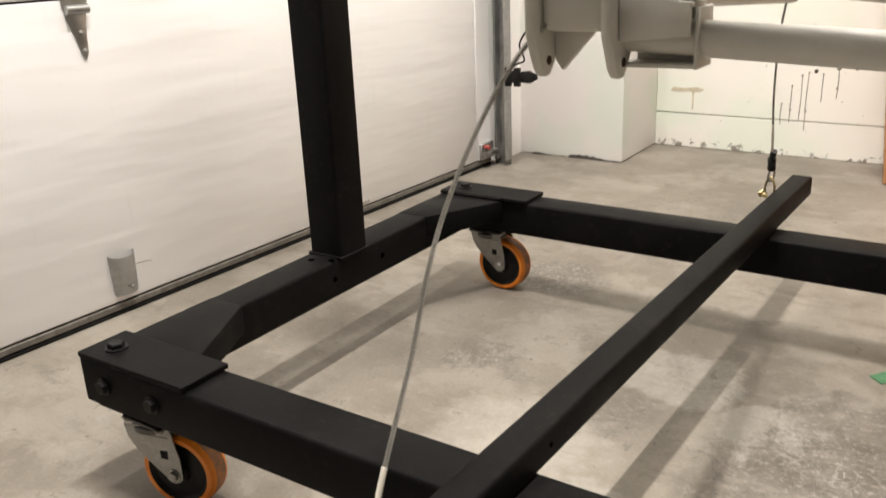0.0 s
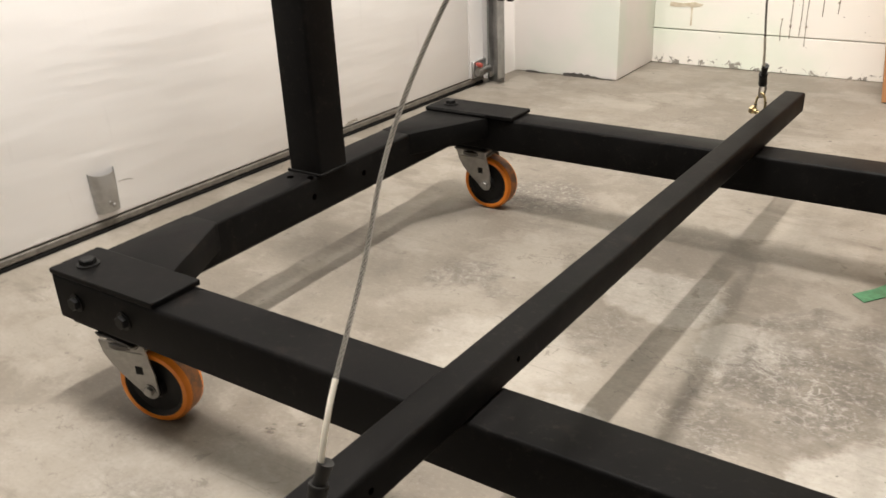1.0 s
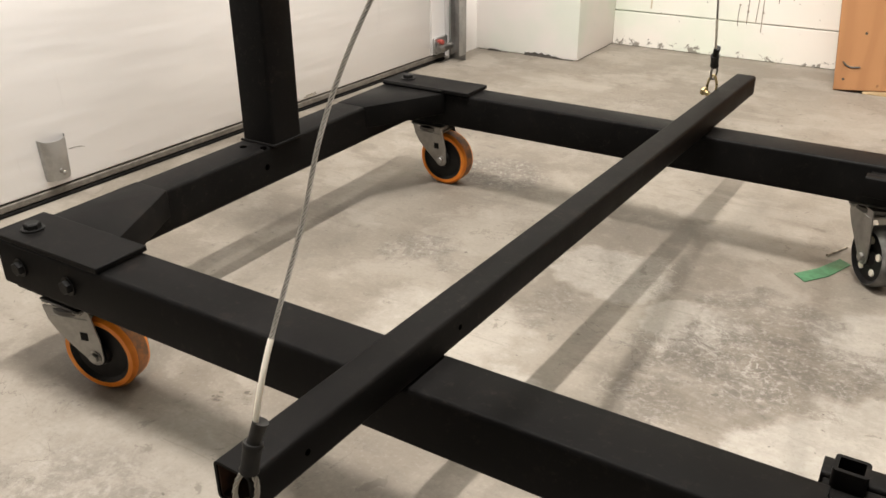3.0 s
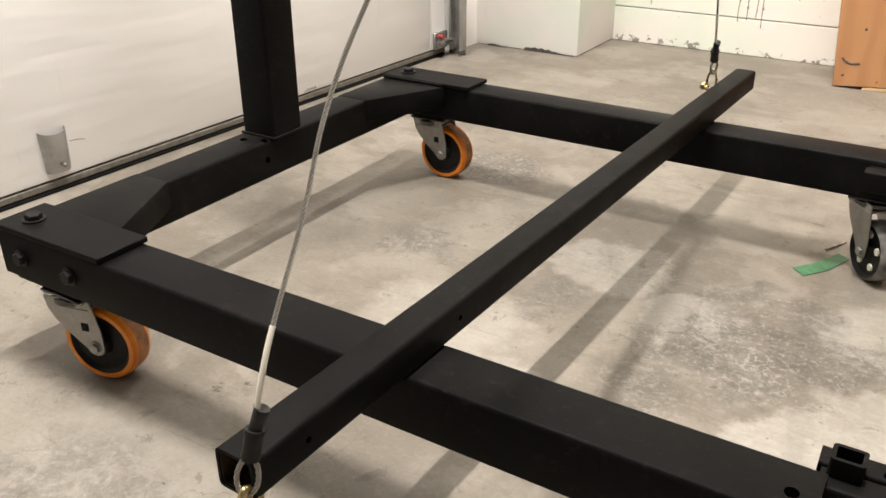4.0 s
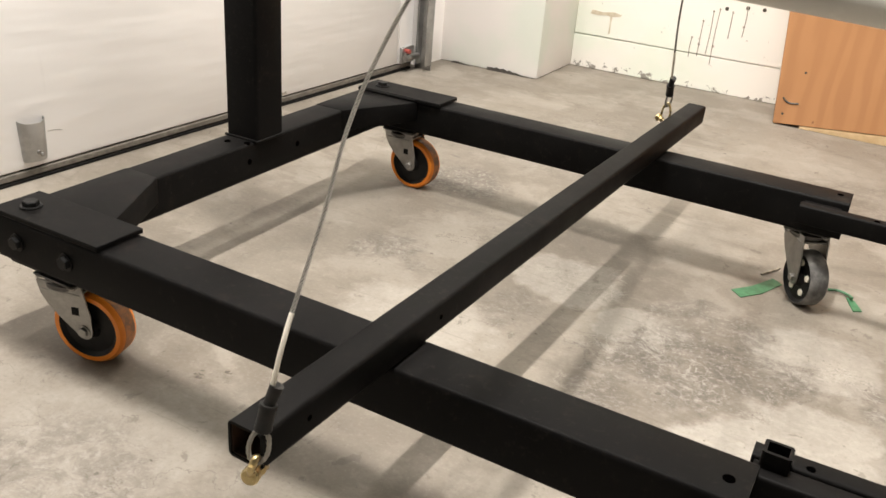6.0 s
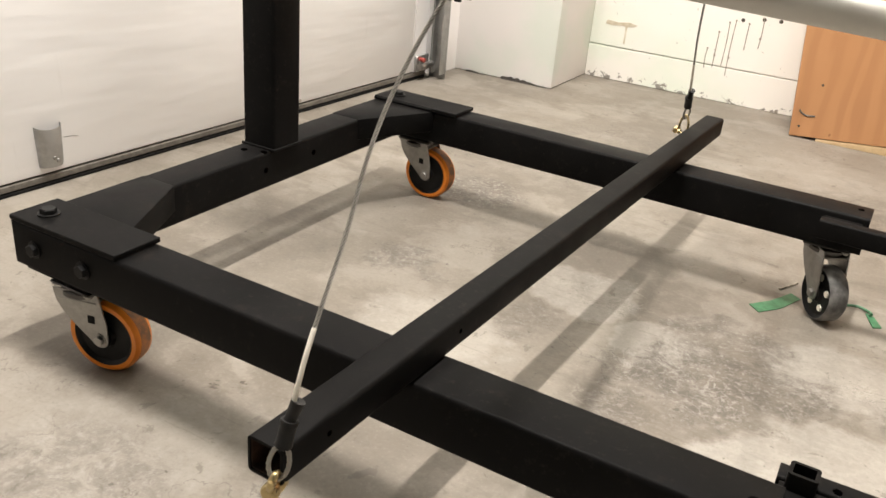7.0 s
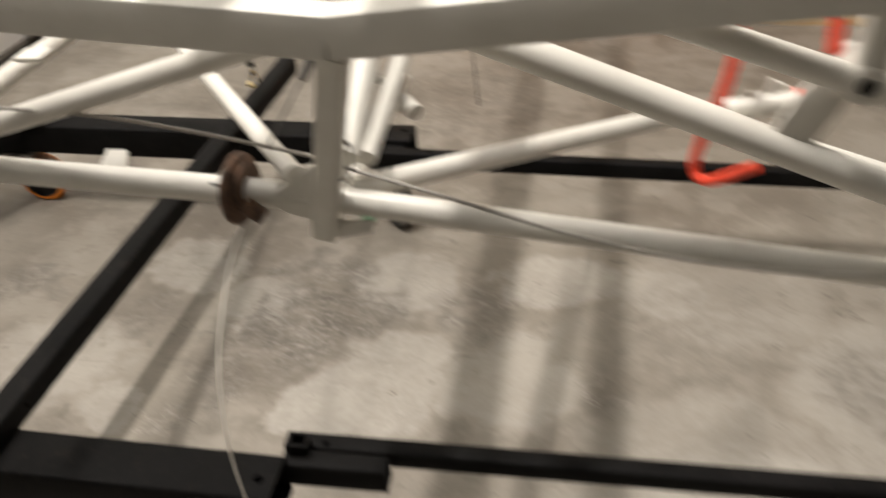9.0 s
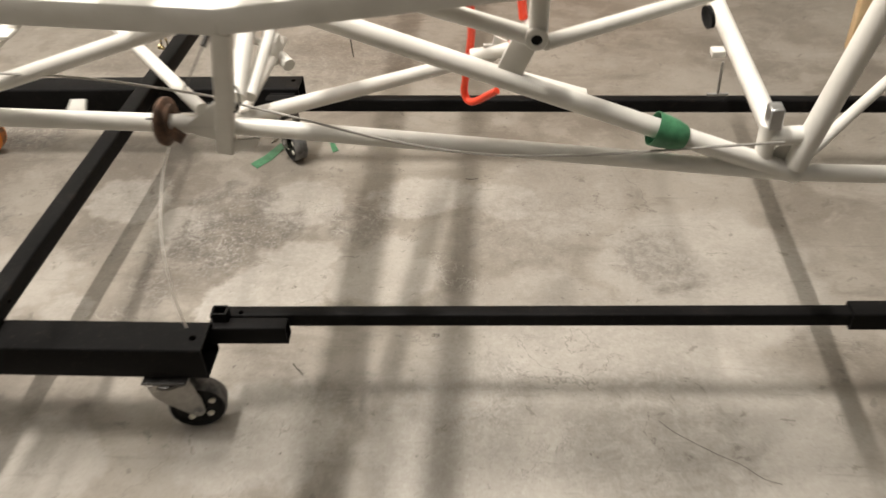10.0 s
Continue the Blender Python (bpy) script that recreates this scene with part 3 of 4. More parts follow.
    part("bracket_tab", in_door(plate_bm([(0, 0), (0.04, -0.004), (0.055, 0.02), (0.03, 0.04), (0, 0.035)], 0.004, Matrix.Translation((0.014, 1.397, 0.035)) @ Matrix.Rotation(radians(90), 4, "Z") @ Matrix.Rotation(radians(90), 4, "X"))), GALV, brk)
    return door


garage_door()


def door_track():
    track = thing("track", "galvanised vertical door track on an angle bracket", "door track", kind="structure")
    part("track_angle", in_door(box_bm(0.0, 0.066, 1.49, 1.494, 0.0, 2.3, 0.0008, 1)), GALV, track)
    part("track_flange", in_door(box_bm(0.062, 0.066, 1.452, 1.49, 0.02, 2.3, 0.0008, 1)), GALV, track)
    part("track_channel", in_door(box_bm(0.02, 0.0236, 1.464, 1.49, 0.02, 2.3, 0.0008, 1)), GALV, track)
    for zz in (0.12, 0.29, 0.46, 0.78):
        part("bolt", in_door(hex_bolt_bm((0.045, 1.49, zz), (0, -1, 0), 0.006, 0.005)), ZINC, track)
    return track


door_track()

clip = thing("strap_clip", "black plastic strap clip hooked on the door track", "clip")
clip_m = Matrix.Translation((-0.39, 1.9, 0.275)) @ Matrix.Rotation(radians(90), 4, "X")
part("clip_body", plate_bm([(0, 0), (0.018, 0), (0.018, 0.012), (0.032, 0.012), (0.032, 0), (0.052, 0), (0.052, 0.06), (0.032, 0.06), (0.032, 0.05), (0.018, 0.05), (0.018, 0.06), (0, 0.06)], 0.016, clip_m, 0.001), RIM_BLACK, clip)
part("clip_tongue", plate_bm([(0.054, 0.014), (0.09, 0.012), (0.114, 0.026), (0.112, 0.042), (0.085, 0.052), (0.054, 0.048)], 0.013, clip_m, 0.001), RIM_BLACK, clip)
part("clip_cord", sweep_bm(smooth_path([(-0.384, 1.897, 0.322), (-0.353, 1.897, 0.346), (-0.324, 1.897, 0.361), (-0.344, 1.902, 0.409), (-0.314, 1.897, 0.458)]), 0.003, 6), RIM_BLACK, clip)


# ---- plywood crates by the wall ----
def crate(x0, x1, y0, y1, high, tip, label):
    """A plywood box, tipped by some degrees on to a pale pine wedge."""
    ob = thing("plywood_crate", label, "crate", (x0, y0, 0), group="crates by the wall")
    w, d = x1 - x0, y1 - y0
    m = Matrix.Translation((0, 0, 0.003)) @ Matrix.Rotation(radians(-tip), 4, "Y")

    def at(bm):
        bmesh.ops.transform(bm, matrix=m, verts=bm.verts)
        return bm

    front = part("front_panel", at(box_bm(0.0, w, 0.0, 0.018, 0.0, high, 0.0014, 1)), PLY, ob)
    part("side_panel", at(box_bm(0.001, 0.019, 0.0185, d, 0.002, high - 0.001, 0.0015, 1)), PLY, ob)
    part("side_panel", at(box_bm(w - 0.019, w - 0.001, 0.0185, d, 0.002, high - 0.001, 0.0015, 1)), PLY, ob)
    part("top_panel", at(box_bm(0.0, w, 0.0, d, high + 0.0005, high + 0.018, 0.0015, 1)), PLY, ob)
    rise = math.tan(radians(tip))
    part("wedge", plate_bm([(0.08, 0.0), (w - 0.02, 0.0), (w - 0.02, (w - 0.02) * rise), (0.08, 0.08 * rise)], 0.08, Matrix.Translation((0, 0.082, 0.0005)) @ Matrix.Rotation(radians(90), 4, "X"), 0.0005), PALE_WOOD, ob, "pale pine wedge")
    return front, at


front, at = crate(0.735, 1.37, 2.16, 2.40, 1.0, 5.0, "varnished plywood crate tipped on a pale pine wedge")
part("scar", at(sweep_bm(smooth_path([(0.02, -0.0004, 0.084), (0.03, -0.0004, 0.073), (0.046, -0.0004, 0.067), (0.068, -0.0004, 0.068)]), 0.0028, 6)), DRIP, front, "dark curved gouge")
for px, pz in ((0.025, 0.032), (0.074, 0.165), (0.33, 0.06), (0.6, 0.04), (0.3, 0.2)):
    part("nail_hole", at(turned_bm((px, 0.001, pz), (0, -1, 0), [(0.0045, 0), (0.0035, 0.0018)], 10, closed=False)), DRIP, front)
crate(1.465, 2.25, 2.105, 2.40, 0.95, 3.0, "varnished plywood crate tipped on a pale pine wedge")
block = thing("prop_block", "black rubber block on the floor between the crates", "block", (1.41, 2.17, 0))
part("block_body", box_bm(-0.045, 0.045, -0.07, 0.08, 0.0, 0.05, 0.004, 2), RUBBER, block)

# ---- rolling stand ----
TOP, LOW = 0.21, 0.14
stand = thing("rolling_stand", "black powder-coated steel stand on swivel casters", "stand")


def beam(name, a, b, w, h):
    return part(name, square_tube_bm(a, b, w, h, 0.004, 0.006), BLACK, stand)


MID = (TOP + LOW) / 2
near = beam("front_beam", (0.0, 0.0437, MID), (1.045, 0.0437, MID), 0.0745, 0.070)
far = beam("rear_beam", (0.0, 0.947, MID), (1.04, 0.945, MID), 0.070, 0.070)
side = beam("side_beam", (0.035, 0.0815, MID), (0.035, 0.911, MID), 0.0695, 0.069)
for yy in (0.0415, 0.947):
    part("end_cap", box_bm(-0.004, -0.0005, yy - 0.033, yy + 0.033, 0.143, TOP - 0.002, 0.001, 1), BLACK, stand)
# plates and gussets that stiffen the corners
for yy, s, foot in ((0.0415, 1, LOW), (0.948, -1, LOW)):
    y0, y1 = sorted((yy - 0.0375 * s, yy + 0.042 * s))
    part("corner_plate", box_bm(0.0, 0.212, y0, y1, TOP + 0.0006, TOP + 0.0085, 0.0012, 1), BLACK, stand, "black corner plate")
    part("lower_plate", box_bm(0.012, 0.14, yy - 0.028, yy + 0.028, foot - 0.0065, foot - 0.0004, 0.0012, 1), BLACK, stand)
    a = yy + 0.0365 * s
    outline = [(0.002, a), (0.155, a), (0.071, a + 0.165 * s), (0.002, a + 0.165 * s)]
    gus = plate_bm(outline if s > 0 else outline[::-1], 0.045, Matrix.Translation((0, 0, TOP - 0.0443)), 0.003)
    part("corner_gusset", gus, BLACK, stand, "black angled corner gusset")
    part("weld_seam", sweep_bm([(0.002, yy + 0.042 * s, TOP + 0.004), (0.15, yy + 0.042 * s, TOP + 0.004)], 0.0032, 8), BLACK, stand)
    bolt = hex_bolt_bm((0.04, yy - 0.003, TOP + 0.0085), (0, 0, 1), 0.0115, 0.0095)
    part("bolt", bolt, BOLT_BLACK, stand, "black hex bolt")
    front = yy - 0.035 * s
    for bx in (0.045, 0.145):
        part("bolt", hex_bolt_bm((bx, front, 0.1755), (0, -s, 0), 0.0098, 0.009), BOLT_BLACK, stand, "black hex bolt")
for bx in (0.06, 0.13):
    part("bolt", hex_bolt_bm((bx, 0.9115, MID), (0, -1, 0), 0.008, 0.008), BOLT_BLACK, stand, "black hex bolt")
part("bolt_hole", rod_bm((1.0235, 0.0385, TOP - 0.002), (1.0235, 0.0385, TOP + 0.0006), 0.0062, 18), VOID, near)
part("bolt_hole", rod_bm((1.02, 0.952, TOP - 0.002), (1.02, 0.952, TOP + 0.0006), 0.0055, 16), VOID, far)

# the upright and its saddle
post = part("post", square_tube_bm((0.039, 0.514, TOP + 0.001), (0.038, 0.514, 1.40), 0.073, 0.073, 0.004, 0.006, up=(0, 1, 0)), BLACK, stand, "black square upright post")
foot = [(0.001, 0.4765, TOP + 0.001), (0.0755, 0.4765, TOP + 0.001), (0.0765, 0.478, TOP + 0.001), (0.0765, 0.5515, TOP + 0.001)]
part("weld_seam", sweep_bm(dense(foot, 0.004), 0.0026, 8), BLACK, post, "rough black weld bead")
for bx, by in ((0.03, 0.449), (0.0635, 0.4635)):
    part("bolt_hole", rod_bm((bx, by, TOP - 0.002), (bx, by, TOP + 0.0006), 0.0058, 16), VOID, side)
for by in (0.462, 0.60):
    part("bolt_hole", rod_bm((0.068, by, MID + 0.001), (0.0703, by, MID + 0.001), 0.0052, 16), VOID, side)

# the bar that lies across
BAR_A, BAR_B = Vector((0.6435, -0.199, TOP + 0.0202)), Vector((0.6835, 1.213, TOP + 0.0222))
bar = part("cross_bar", square_tube_bm(BAR_A, BAR_B, 0.041, 0.0395, 0.003, 0.005), BLACK, stand, "black square tube laid across the beams")
for f in (0.0453, 0.2139):
    p = BAR_A.lerp(BAR_B, f) + Vector((0.0203, 0, 0.0005))
    part("bolt_hole", rod_bm(p, p + Vector((0.0006, 0, 0)), 0.0031, 12), VOID, bar)
part("bore", square_tube_bm(BAR_A + Vector((0, 0.0015, 0)), BAR_A.lerp(BAR_B, 0.12), 0.0348, 0.0333, 0.0012, 0.002), RUST_DARK, bar, "rusty bare inside of the tube")


# outriggers that lengthen the stand
def outrigger(y, y_end, s, x0):
    z, tall, end = (0.187, 0.028, 1.176) if s > 0 else (0.185, 0.034, 1.03)

    def at(x):
        return y + (y_end - y) * (x - x0) / (3.1 - x0)

    arm = part("outrigger", square_tube_bm((x0, y, z), (3.1, y_end, z), 0.027, tall, 0.003, 0.004), BLACK, stand, "thin black extension tube")
    part("sleeve", square_tube_bm((x0 + 0.004, y - 0.029 * s, 0.179), (end, at(end) - 0.029 * s, 0.179), 0.03, 0.04, 0.003, 0.004), BLACK, arm, "black receiver sleeve")
    if s > 0:
        part("socket", square_tube_bm((1.0565, 0.1005, 0.1992), (1.0565, 0.1005, 0.2185), 0.0285, 0.024, 0.0038, 0.004, up=(0, 1, 0)), BLACK, arm, "open square socket")
        part("socket_floor", box_bm(1.0465, 1.0665, 0.0925, 0.1085, 0.1994, 0.2004), VOID, arm)
        part("collar", square_tube_bm((2.155, at(2.155), z), (2.28, at(2.28), z), 0.038, 0.038, 0.004, 0.004), BLACK, arm)
    part("bolt_hole", rod_bm((1.089, y - 0.004, z), (1.089, y - 0.004, z + tall / 2 + 0.0006), 0.0046, 14), VOID, arm)
    part("foot_post", square_tube_bm((3.05, at(3.05), 0.0), (3.05, at(3.05), z - tall / 2), 0.027, 0.027, 0.003, 0.004, up=(0, 1, 0)), BLACK, arm)


outrigger(0.1165, 0.158, 1, 1.0335)
part("end_tab", box_bm(0.962, 1.036, 0.0815, 0.09, 0.16, 0.194, 0.002, 1), BLACK, stand)
outrigger(0.882, 0.853, -1, 0.964)


def caster(x, y, turn, tyre, wheel_mat, spots, r=0.057, top=0.145, w=0.016):
    """A swivel caster: turn is the way its wheel trails, in degrees."""
    m = Matrix.Translation((x, y, 0)) @ Matrix.Rotation(radians(turn), 4, "Z")
    trail = 0.034

    def put(bm):
        bmesh.ops.transform(bm, matrix=m, verts=bm.verts)
        return bm

    body = part("caster", box_bm(x - 0.04, x + 0.04, y - 0.03, y + 0.03, top - 0.0035, top, 0.0012, 1), DARK_STEEL, stand, "zinc-plated swivel caster with a dark top plate")
    part("swivel_race", put(turned_bm((0, 0, top - 0.0165), (0, 0, 1), [(0.029, 0), (0.033, 0.003), (0.033, 0.009), (0.026, 0.0125)], 32, closed=False)), DARK_STEEL, body)
    for sx in (-0.033, 0.033):
        for sy in (-0.027, 0.027):
            part("bolt", hex_bolt_bm((x + sx, y + sy * 0.85, top - 0.0035), (0, 0, -1), 0.0055, 0.005), ZINC, body)
    # fork: crown and two tapered legs
    bm = box_bm(-0.03, 0.034, -w - 0.0085, w + 0.0085, top - 0.021, top - 0.0165, 0.0015, 1)
    for s in (-1, 1):
        arc = [(trail + 0.0135 * math.cos(a), r + 0.0135 * math.sin(a)) for a in (radians(d) for d in range(5, -156, -20))]
        outline = [(-0.036, top - 0.0045), (0.036, top - 0.0045), (0.043, 0.1), (0.047, 0.083), *arc, (-0.006, 0.076), (-0.021, 0.092), (-0.031, 0.108)]
        mm = Matrix.Translation((0, s * (w + 0.006) + (0.0015 if s > 0 else 0.0015), 0)) @ Matrix.Rotation(radians(90), 4, "X")
        leg = plate_bm(outline, 0.003, mm, 0.0008)
        me = bpy.data.meshes.new("leg")
        leg.to_mesh(me), leg.free()
        bm.from_mesh(me)
        bpy.data.meshes.remove(me)
    part("fork", put(bm), ZINC, body)
    for s in (-1, 1):
        if tyre is ORANGE:
            # dark slab painted as the shade in an uncut slot
            part("fork_slot", put(box_bm(0.018, 0.029, s * (w + 0.0078) - 0.0006, s * (w + 0.0078) + 0.0006, 0.082, 0.094)), RUBBER, body)
        part("axle_nut", put(hex_bolt_bm((trail, s * (w + 0.0075), r), (0, s, 0), 0.0075, 0.006)), ZINC, body)
    depth = 0.0105 if tyre is ORANGE else 0.0042
    tread = [(r - depth, -w), (r - 0.004, -w), (r, -w + 0.005), (r, w - 0.005), (r - 0.004, w), (r - depth, w)]
    if tyre is ORANGE:
        band = [(r - 0.001, -w + 0.0075), (r + 0.0003, -w + 0.0085), (r + 0.0003, w - 0.0085), (r - 0.001, w - 0.0075)]
        part("tread_band", put(turned_bm((trail, 0, r), (0, 1, 0), band, 48)), TREAD_DIRT, body, "brown dirt-worn running surface")
    part("tyre", put(turned_bm((trail, 0, r), (0, 1, 0), tread, 48)), tyre, body, "orange tread" if tyre is ORANGE else "scuffed grey tread")
    rim = [(0.006, -w + 0.0005), (0.015, -w - 0.001), (0.018, -w + 0.005), (r - depth - 0.006, -w + 0.006), (r - depth + 0.0002, -w + 0.0005), (r - depth + 0.0002, w - 0.0005), (r - depth - 0.006, w - 0.006), (0.018, w - 0.005), (0.015, w + 0.001), (0.006, w - 0.0005)]
    part("rim", put(turned_bm((trail, 0, r), (0, 1, 0), rim, 40)), wheel_mat, body, "black nylon rim")
    if spots:
        for s in (-1, 1):
            for k in range(5):
                a = radians(72 * k + 20)
                c = Vector((trail + 0.029 * math.cos(a), s * (w - 0.006), r + 0.029 * math.sin(a)))
                part("rivet", put(turned_bm(c, (0, s, 0), [(0.0068, 0), (0.006, 0.003)], 14, closed=False)), SLEEVE, body)
    return body


caster(0.103, 0.04, 15, ORANGE, RIM_BLACK, False, top=0.133, w=0.0195)
caster(0.102, 0.948, 0, ORANGE, RIM_BLACK, False, top=0.133, w=0.0195)
caster(0.967, 0.024, 14, GREY_TREAD, RIM_BLACK, True, 0.052, 0.1395, 0.018)
caster(0.984, 0.945, -55, GREY_TREAD, RIM_BLACK, True, 0.052, 0.1395, 0.018)


# ---- wire rope slings ----
def sling(name, foot, path, hook_turn, label, fat=1.0):
    """A wire rope with a white sleeve, a shrink-wrapped eye on a thimble, and a brass shackle at its foot."""
    ob = thing(name, label, "wire rope")
    line = smooth_path(path, 10)
    rope = dense(line, 0.0018)
    part("rope", sweep_bm(rope, 0.0021, strands=5, pitch=0.022, fine=0.28), STEEL_ROPE, ob, "twisted steel wire")
    part("rope_core", sweep_bm(dense(line, 0.006), 0.0013, 8), DARK_STEEL, ob)
    d0 = (Vector(path[1]) - Vector(path[0])).normalized()
    p0 = Vector(path[0])
    part("sleeve", sweep_bm(dense(line, 0.005)[4:14], 0.0024, 12), SLEEVE, ob, "white plastic sleeve")
    shrink = part("heat_shrink", turned_bm(p0 - 0.006 * d0, d0, [(0.0074, 0), (0.0082, 0.0025), (0.0074, 0.006), (0.0076, 0.021), (0.0084, 0.0235), (0.0078, 0.026)], 16, closed=False), SHRINK, ob, "black heat-shrink wrap")
    tilt = (d0 + Vector((0.16, 0.05, 0))).normalized()
    part("wrap_end", turned_bm(p0 + 0.019 * d0, tilt, [(0.0058, 0), (0.0054, 0.004), (0.0062, 0.018), (0.0066, 0.02), (0.003, 0.0195)], 14, closed=False), SHRINK, shrink)
    across = (Matrix.Rotation(radians(hook_turn), 3, "Z") @ Vector((1, 0, 0)))
    across = (across - d0 * across.dot(d0)).normalized()
    k = 0.8
    loop = [p0 - 0.004 * d0 + across * 0.0055 * 0, p0 - k * 0.014 * d0 + across * 0.0068, p0 - k * 0.03 * d0 + across * 0.009, p0 - k * 0.042 * d0 + across * 0.0058, p0 - k * 0.047 * d0,
            p0 - k * 0.042 * d0 - across * 0.0058, p0 - k * 0.03 * d0 - across * 0.009, p0 - k * 0.014 * d0 - across * 0.0068]
    part("eye_loop", sweep_bm(dense(smooth_path(loop + [loop[0]], 6), 0.003), 0.0024, strands=4, pitch=0.02), STEEL_ROPE, ob)
    # shackle: a bow through the eye, and a pin through its ends
    c = p0 - 0.036 * d0
    face = d0.cross(across).normalized()
    low = Vector(foot)
    down = (low - c).normalized()
    bow = [low + face * 0.0085, low + face * 0.0105 - down * 0.014, c + face * 0.008 + down * 0.004, c - down * 0.005, c - face * 0.008 + down * 0.004, low - face * 0.0105 - down * 0.014, low - face * 0.0085]
    sh = part("shackle", sweep_bm(smooth_path(bow, 6), 0.0038 * fat, 10), BRASS, ob, "yellow zinc shackle")
    part("shackle_pin", rod_bm(low - face * 0.014, low + face * 0.014, 0.0042 * fat, 14), BRASS, sh)
    for s in (-1, 1):
        part("shackle_ear", turned_bm(low + face * s * 0.0055, face * s, [(0.0085 * fat, 0), (0.0085 * fat, 0.006), (0.007 * fat, 0.0075)], 20, closed=False), BRASS, sh)
    part("pin_head", hex_bolt_bm(low + face * 0.013, face, 0.0085, 0.006, False), BRASS, sh)
    return ob


sling("wire_sling", (0.659, -0.205, 0.213), [(0.6665, -0.2, 0.264), (0.672, -0.178, 0.345), (0.6655, -0.12, 0.43), (0.6625, -0.087, 0.492), (0.6645, -0.055, 0.543), (0.675, -0.02, 0.598), (0.695, 0.0, 0.642), (0.722, 0.012, 0.672)], 20, "steel wire rope sling shackled to the end of the black bar")
sling("wire_sling", (0.651, 1.08, 0.238), [(0.655, 1.066, 0.302), (0.66, 1.03, 0.368), (0.664, 0.99, 0.46), (0.672, 0.96, 0.56), (0.685, 0.94, 0.63), (0.70, 0.925, 0.672)], 70, "steel wire rope sling shackled to the black bar", 0.62)

# ---- tubular airframe ----
def hung(ob):
    """The airframe and what is tied to it hang slightly nose down."""
    ob.location, ob.rotation_euler, ob.scale = (-0.0075, 0, -0.0133), (0, radians(-0.787), 0), (1.0214, 1.0, 1.0214)
    return ob


frame_ob = hung(thing("tubular_airframe", "cream painted welded steel tube airframe", "airframe"))
Y0 = 0.033


def tube(a, b, r, name="tube", label=""):
    return part(name, rod_bm(a, b, r, 24), CREAM, frame_ob, label)


def on(x, z, y=Y0):
    return (x, y, z)


NODE, KNEE, TAIL = on(1.170, 0.622), Vector((1.207, -0.018, 0.799)), on(1.925, 0.535)
tube(on(0.755, 0.646), NODE, 0.0128, "lower_longeron")
tube(NODE, TAIL, 0.0122, "lower_longeron")
tube(TAIL, on(2.75, 0.50), 0.0122, "lower_longeron")
for a, b in (((0.56, -0.018, 0.853), KNEE), (KNEE, (2.7, -0.018, 0.942))):
    part("upper_longeron", square_tube_bm(a, b, 0.032, 0.034, 0.003, 0.002), CREAM, frame_ob, "square cream painted top rail")
part("upright", square_tube_bm((1.158, 0.031, 0.586), KNEE - Vector((0, 0, 0.016)), 0.024, 0.022, 0.002, 0.004, up=(0, 1, 0)), CREAM, frame_ob, "square cream painted upright")
tube(on(0.762, 0.661), (1.15, 0.01, 0.781), 0.0108, "brace_tube")
tube(on(1.285, 0.785), on(1.935, 0.531), 0.0135, "brace_tube")
tube((1.142, 0.022, 0.652), (0.60, 0.70, 0.655), 0.0095, "floor_brace")
tube((1.18, 0.045, 0.624), (1.52, 0.36, 0.556), 0.0112, "floor_brace")
tube((0.772, 0.045, 0.672), (0.694, 0.93, 0.614), 0.0112, "cross_tube")
tube((1.18, 0.04, 0.624), (1.145, 0.45, 0.549), 0.0075, "cross_tube")
tube((1.185, 0.04, 0.66), (1.19, 0.60, 0.955), 0.0125, "cross_brace")
tube((1.20, 0.05, 0.655), (1.235, 0.70, 0.84), 0.009, "cross_brace")
tube(on(1.912, 0.56, 0.04), (1.893, 0.93, 0.60), 0.0148, "cross_tube")
tube(on(1.928, 0.545), on(2.018, 0.89), 0.0155, "brace_tube")
tube((1.95, 0.05, 0.555), (2.5, 0.70, 0.56), 0.0085, "floor_brace")
tube((1.43, 0.0, 0.806), (1.575, 0.0, 0.757), 0.0105, "brace_tube")
tube((1.59, 0.0, 0.748), (1.83, 0.20, 0.72), 0.0095, "brace_tube")
tube((1.582, 0.0, 0.765), (1.588, 0.015, 0.93), 0.0118, "upright_tube")
for ax, bx, cz, cr in ((1.13, 1.144, 1.44, 0.0175), (1.038, 1.026, 1.313, 0.026)):
    tube((ax, -0.25, cz), (bx, 1.2, cz), cr, "cross_tube")
# far side, out of sight but for its ends
tube((0.75, 0.93, 0.65), (1.9, 0.93, 0.60), 0.0125, "lower_longeron")
# mount that hangs the airframe on the post
part("mount_tube", rod_bm((0.086, 0.515, 1.31), (1.02, 0.5, 1.313), 0.03, 24), BLACK, frame_ob, "black mounting tube")
for cy, cz in ((0.04, 0.74), (0.93, 0.65)):
    tube((0.74, cy, cz), (1.02, cy, 1.313), 0.0125, "upright_tube")
    tube((1.02, cy, 1.313), (1.12, cy, 1.44), 0.0125, "upper_rail")

# engine-mount fitting
fit_m = part("mount_fitting", box_bm(0.7115, 0.7635, 0.006, 0.062, 0.648, 0.74, 0.008, 3), CREAM, frame_ob, "cream welded mounting fitting")
flip = Matrix.Rotation(radians(90), 4, "Z") @ Matrix.Rotation(radians(90), 4, "X")
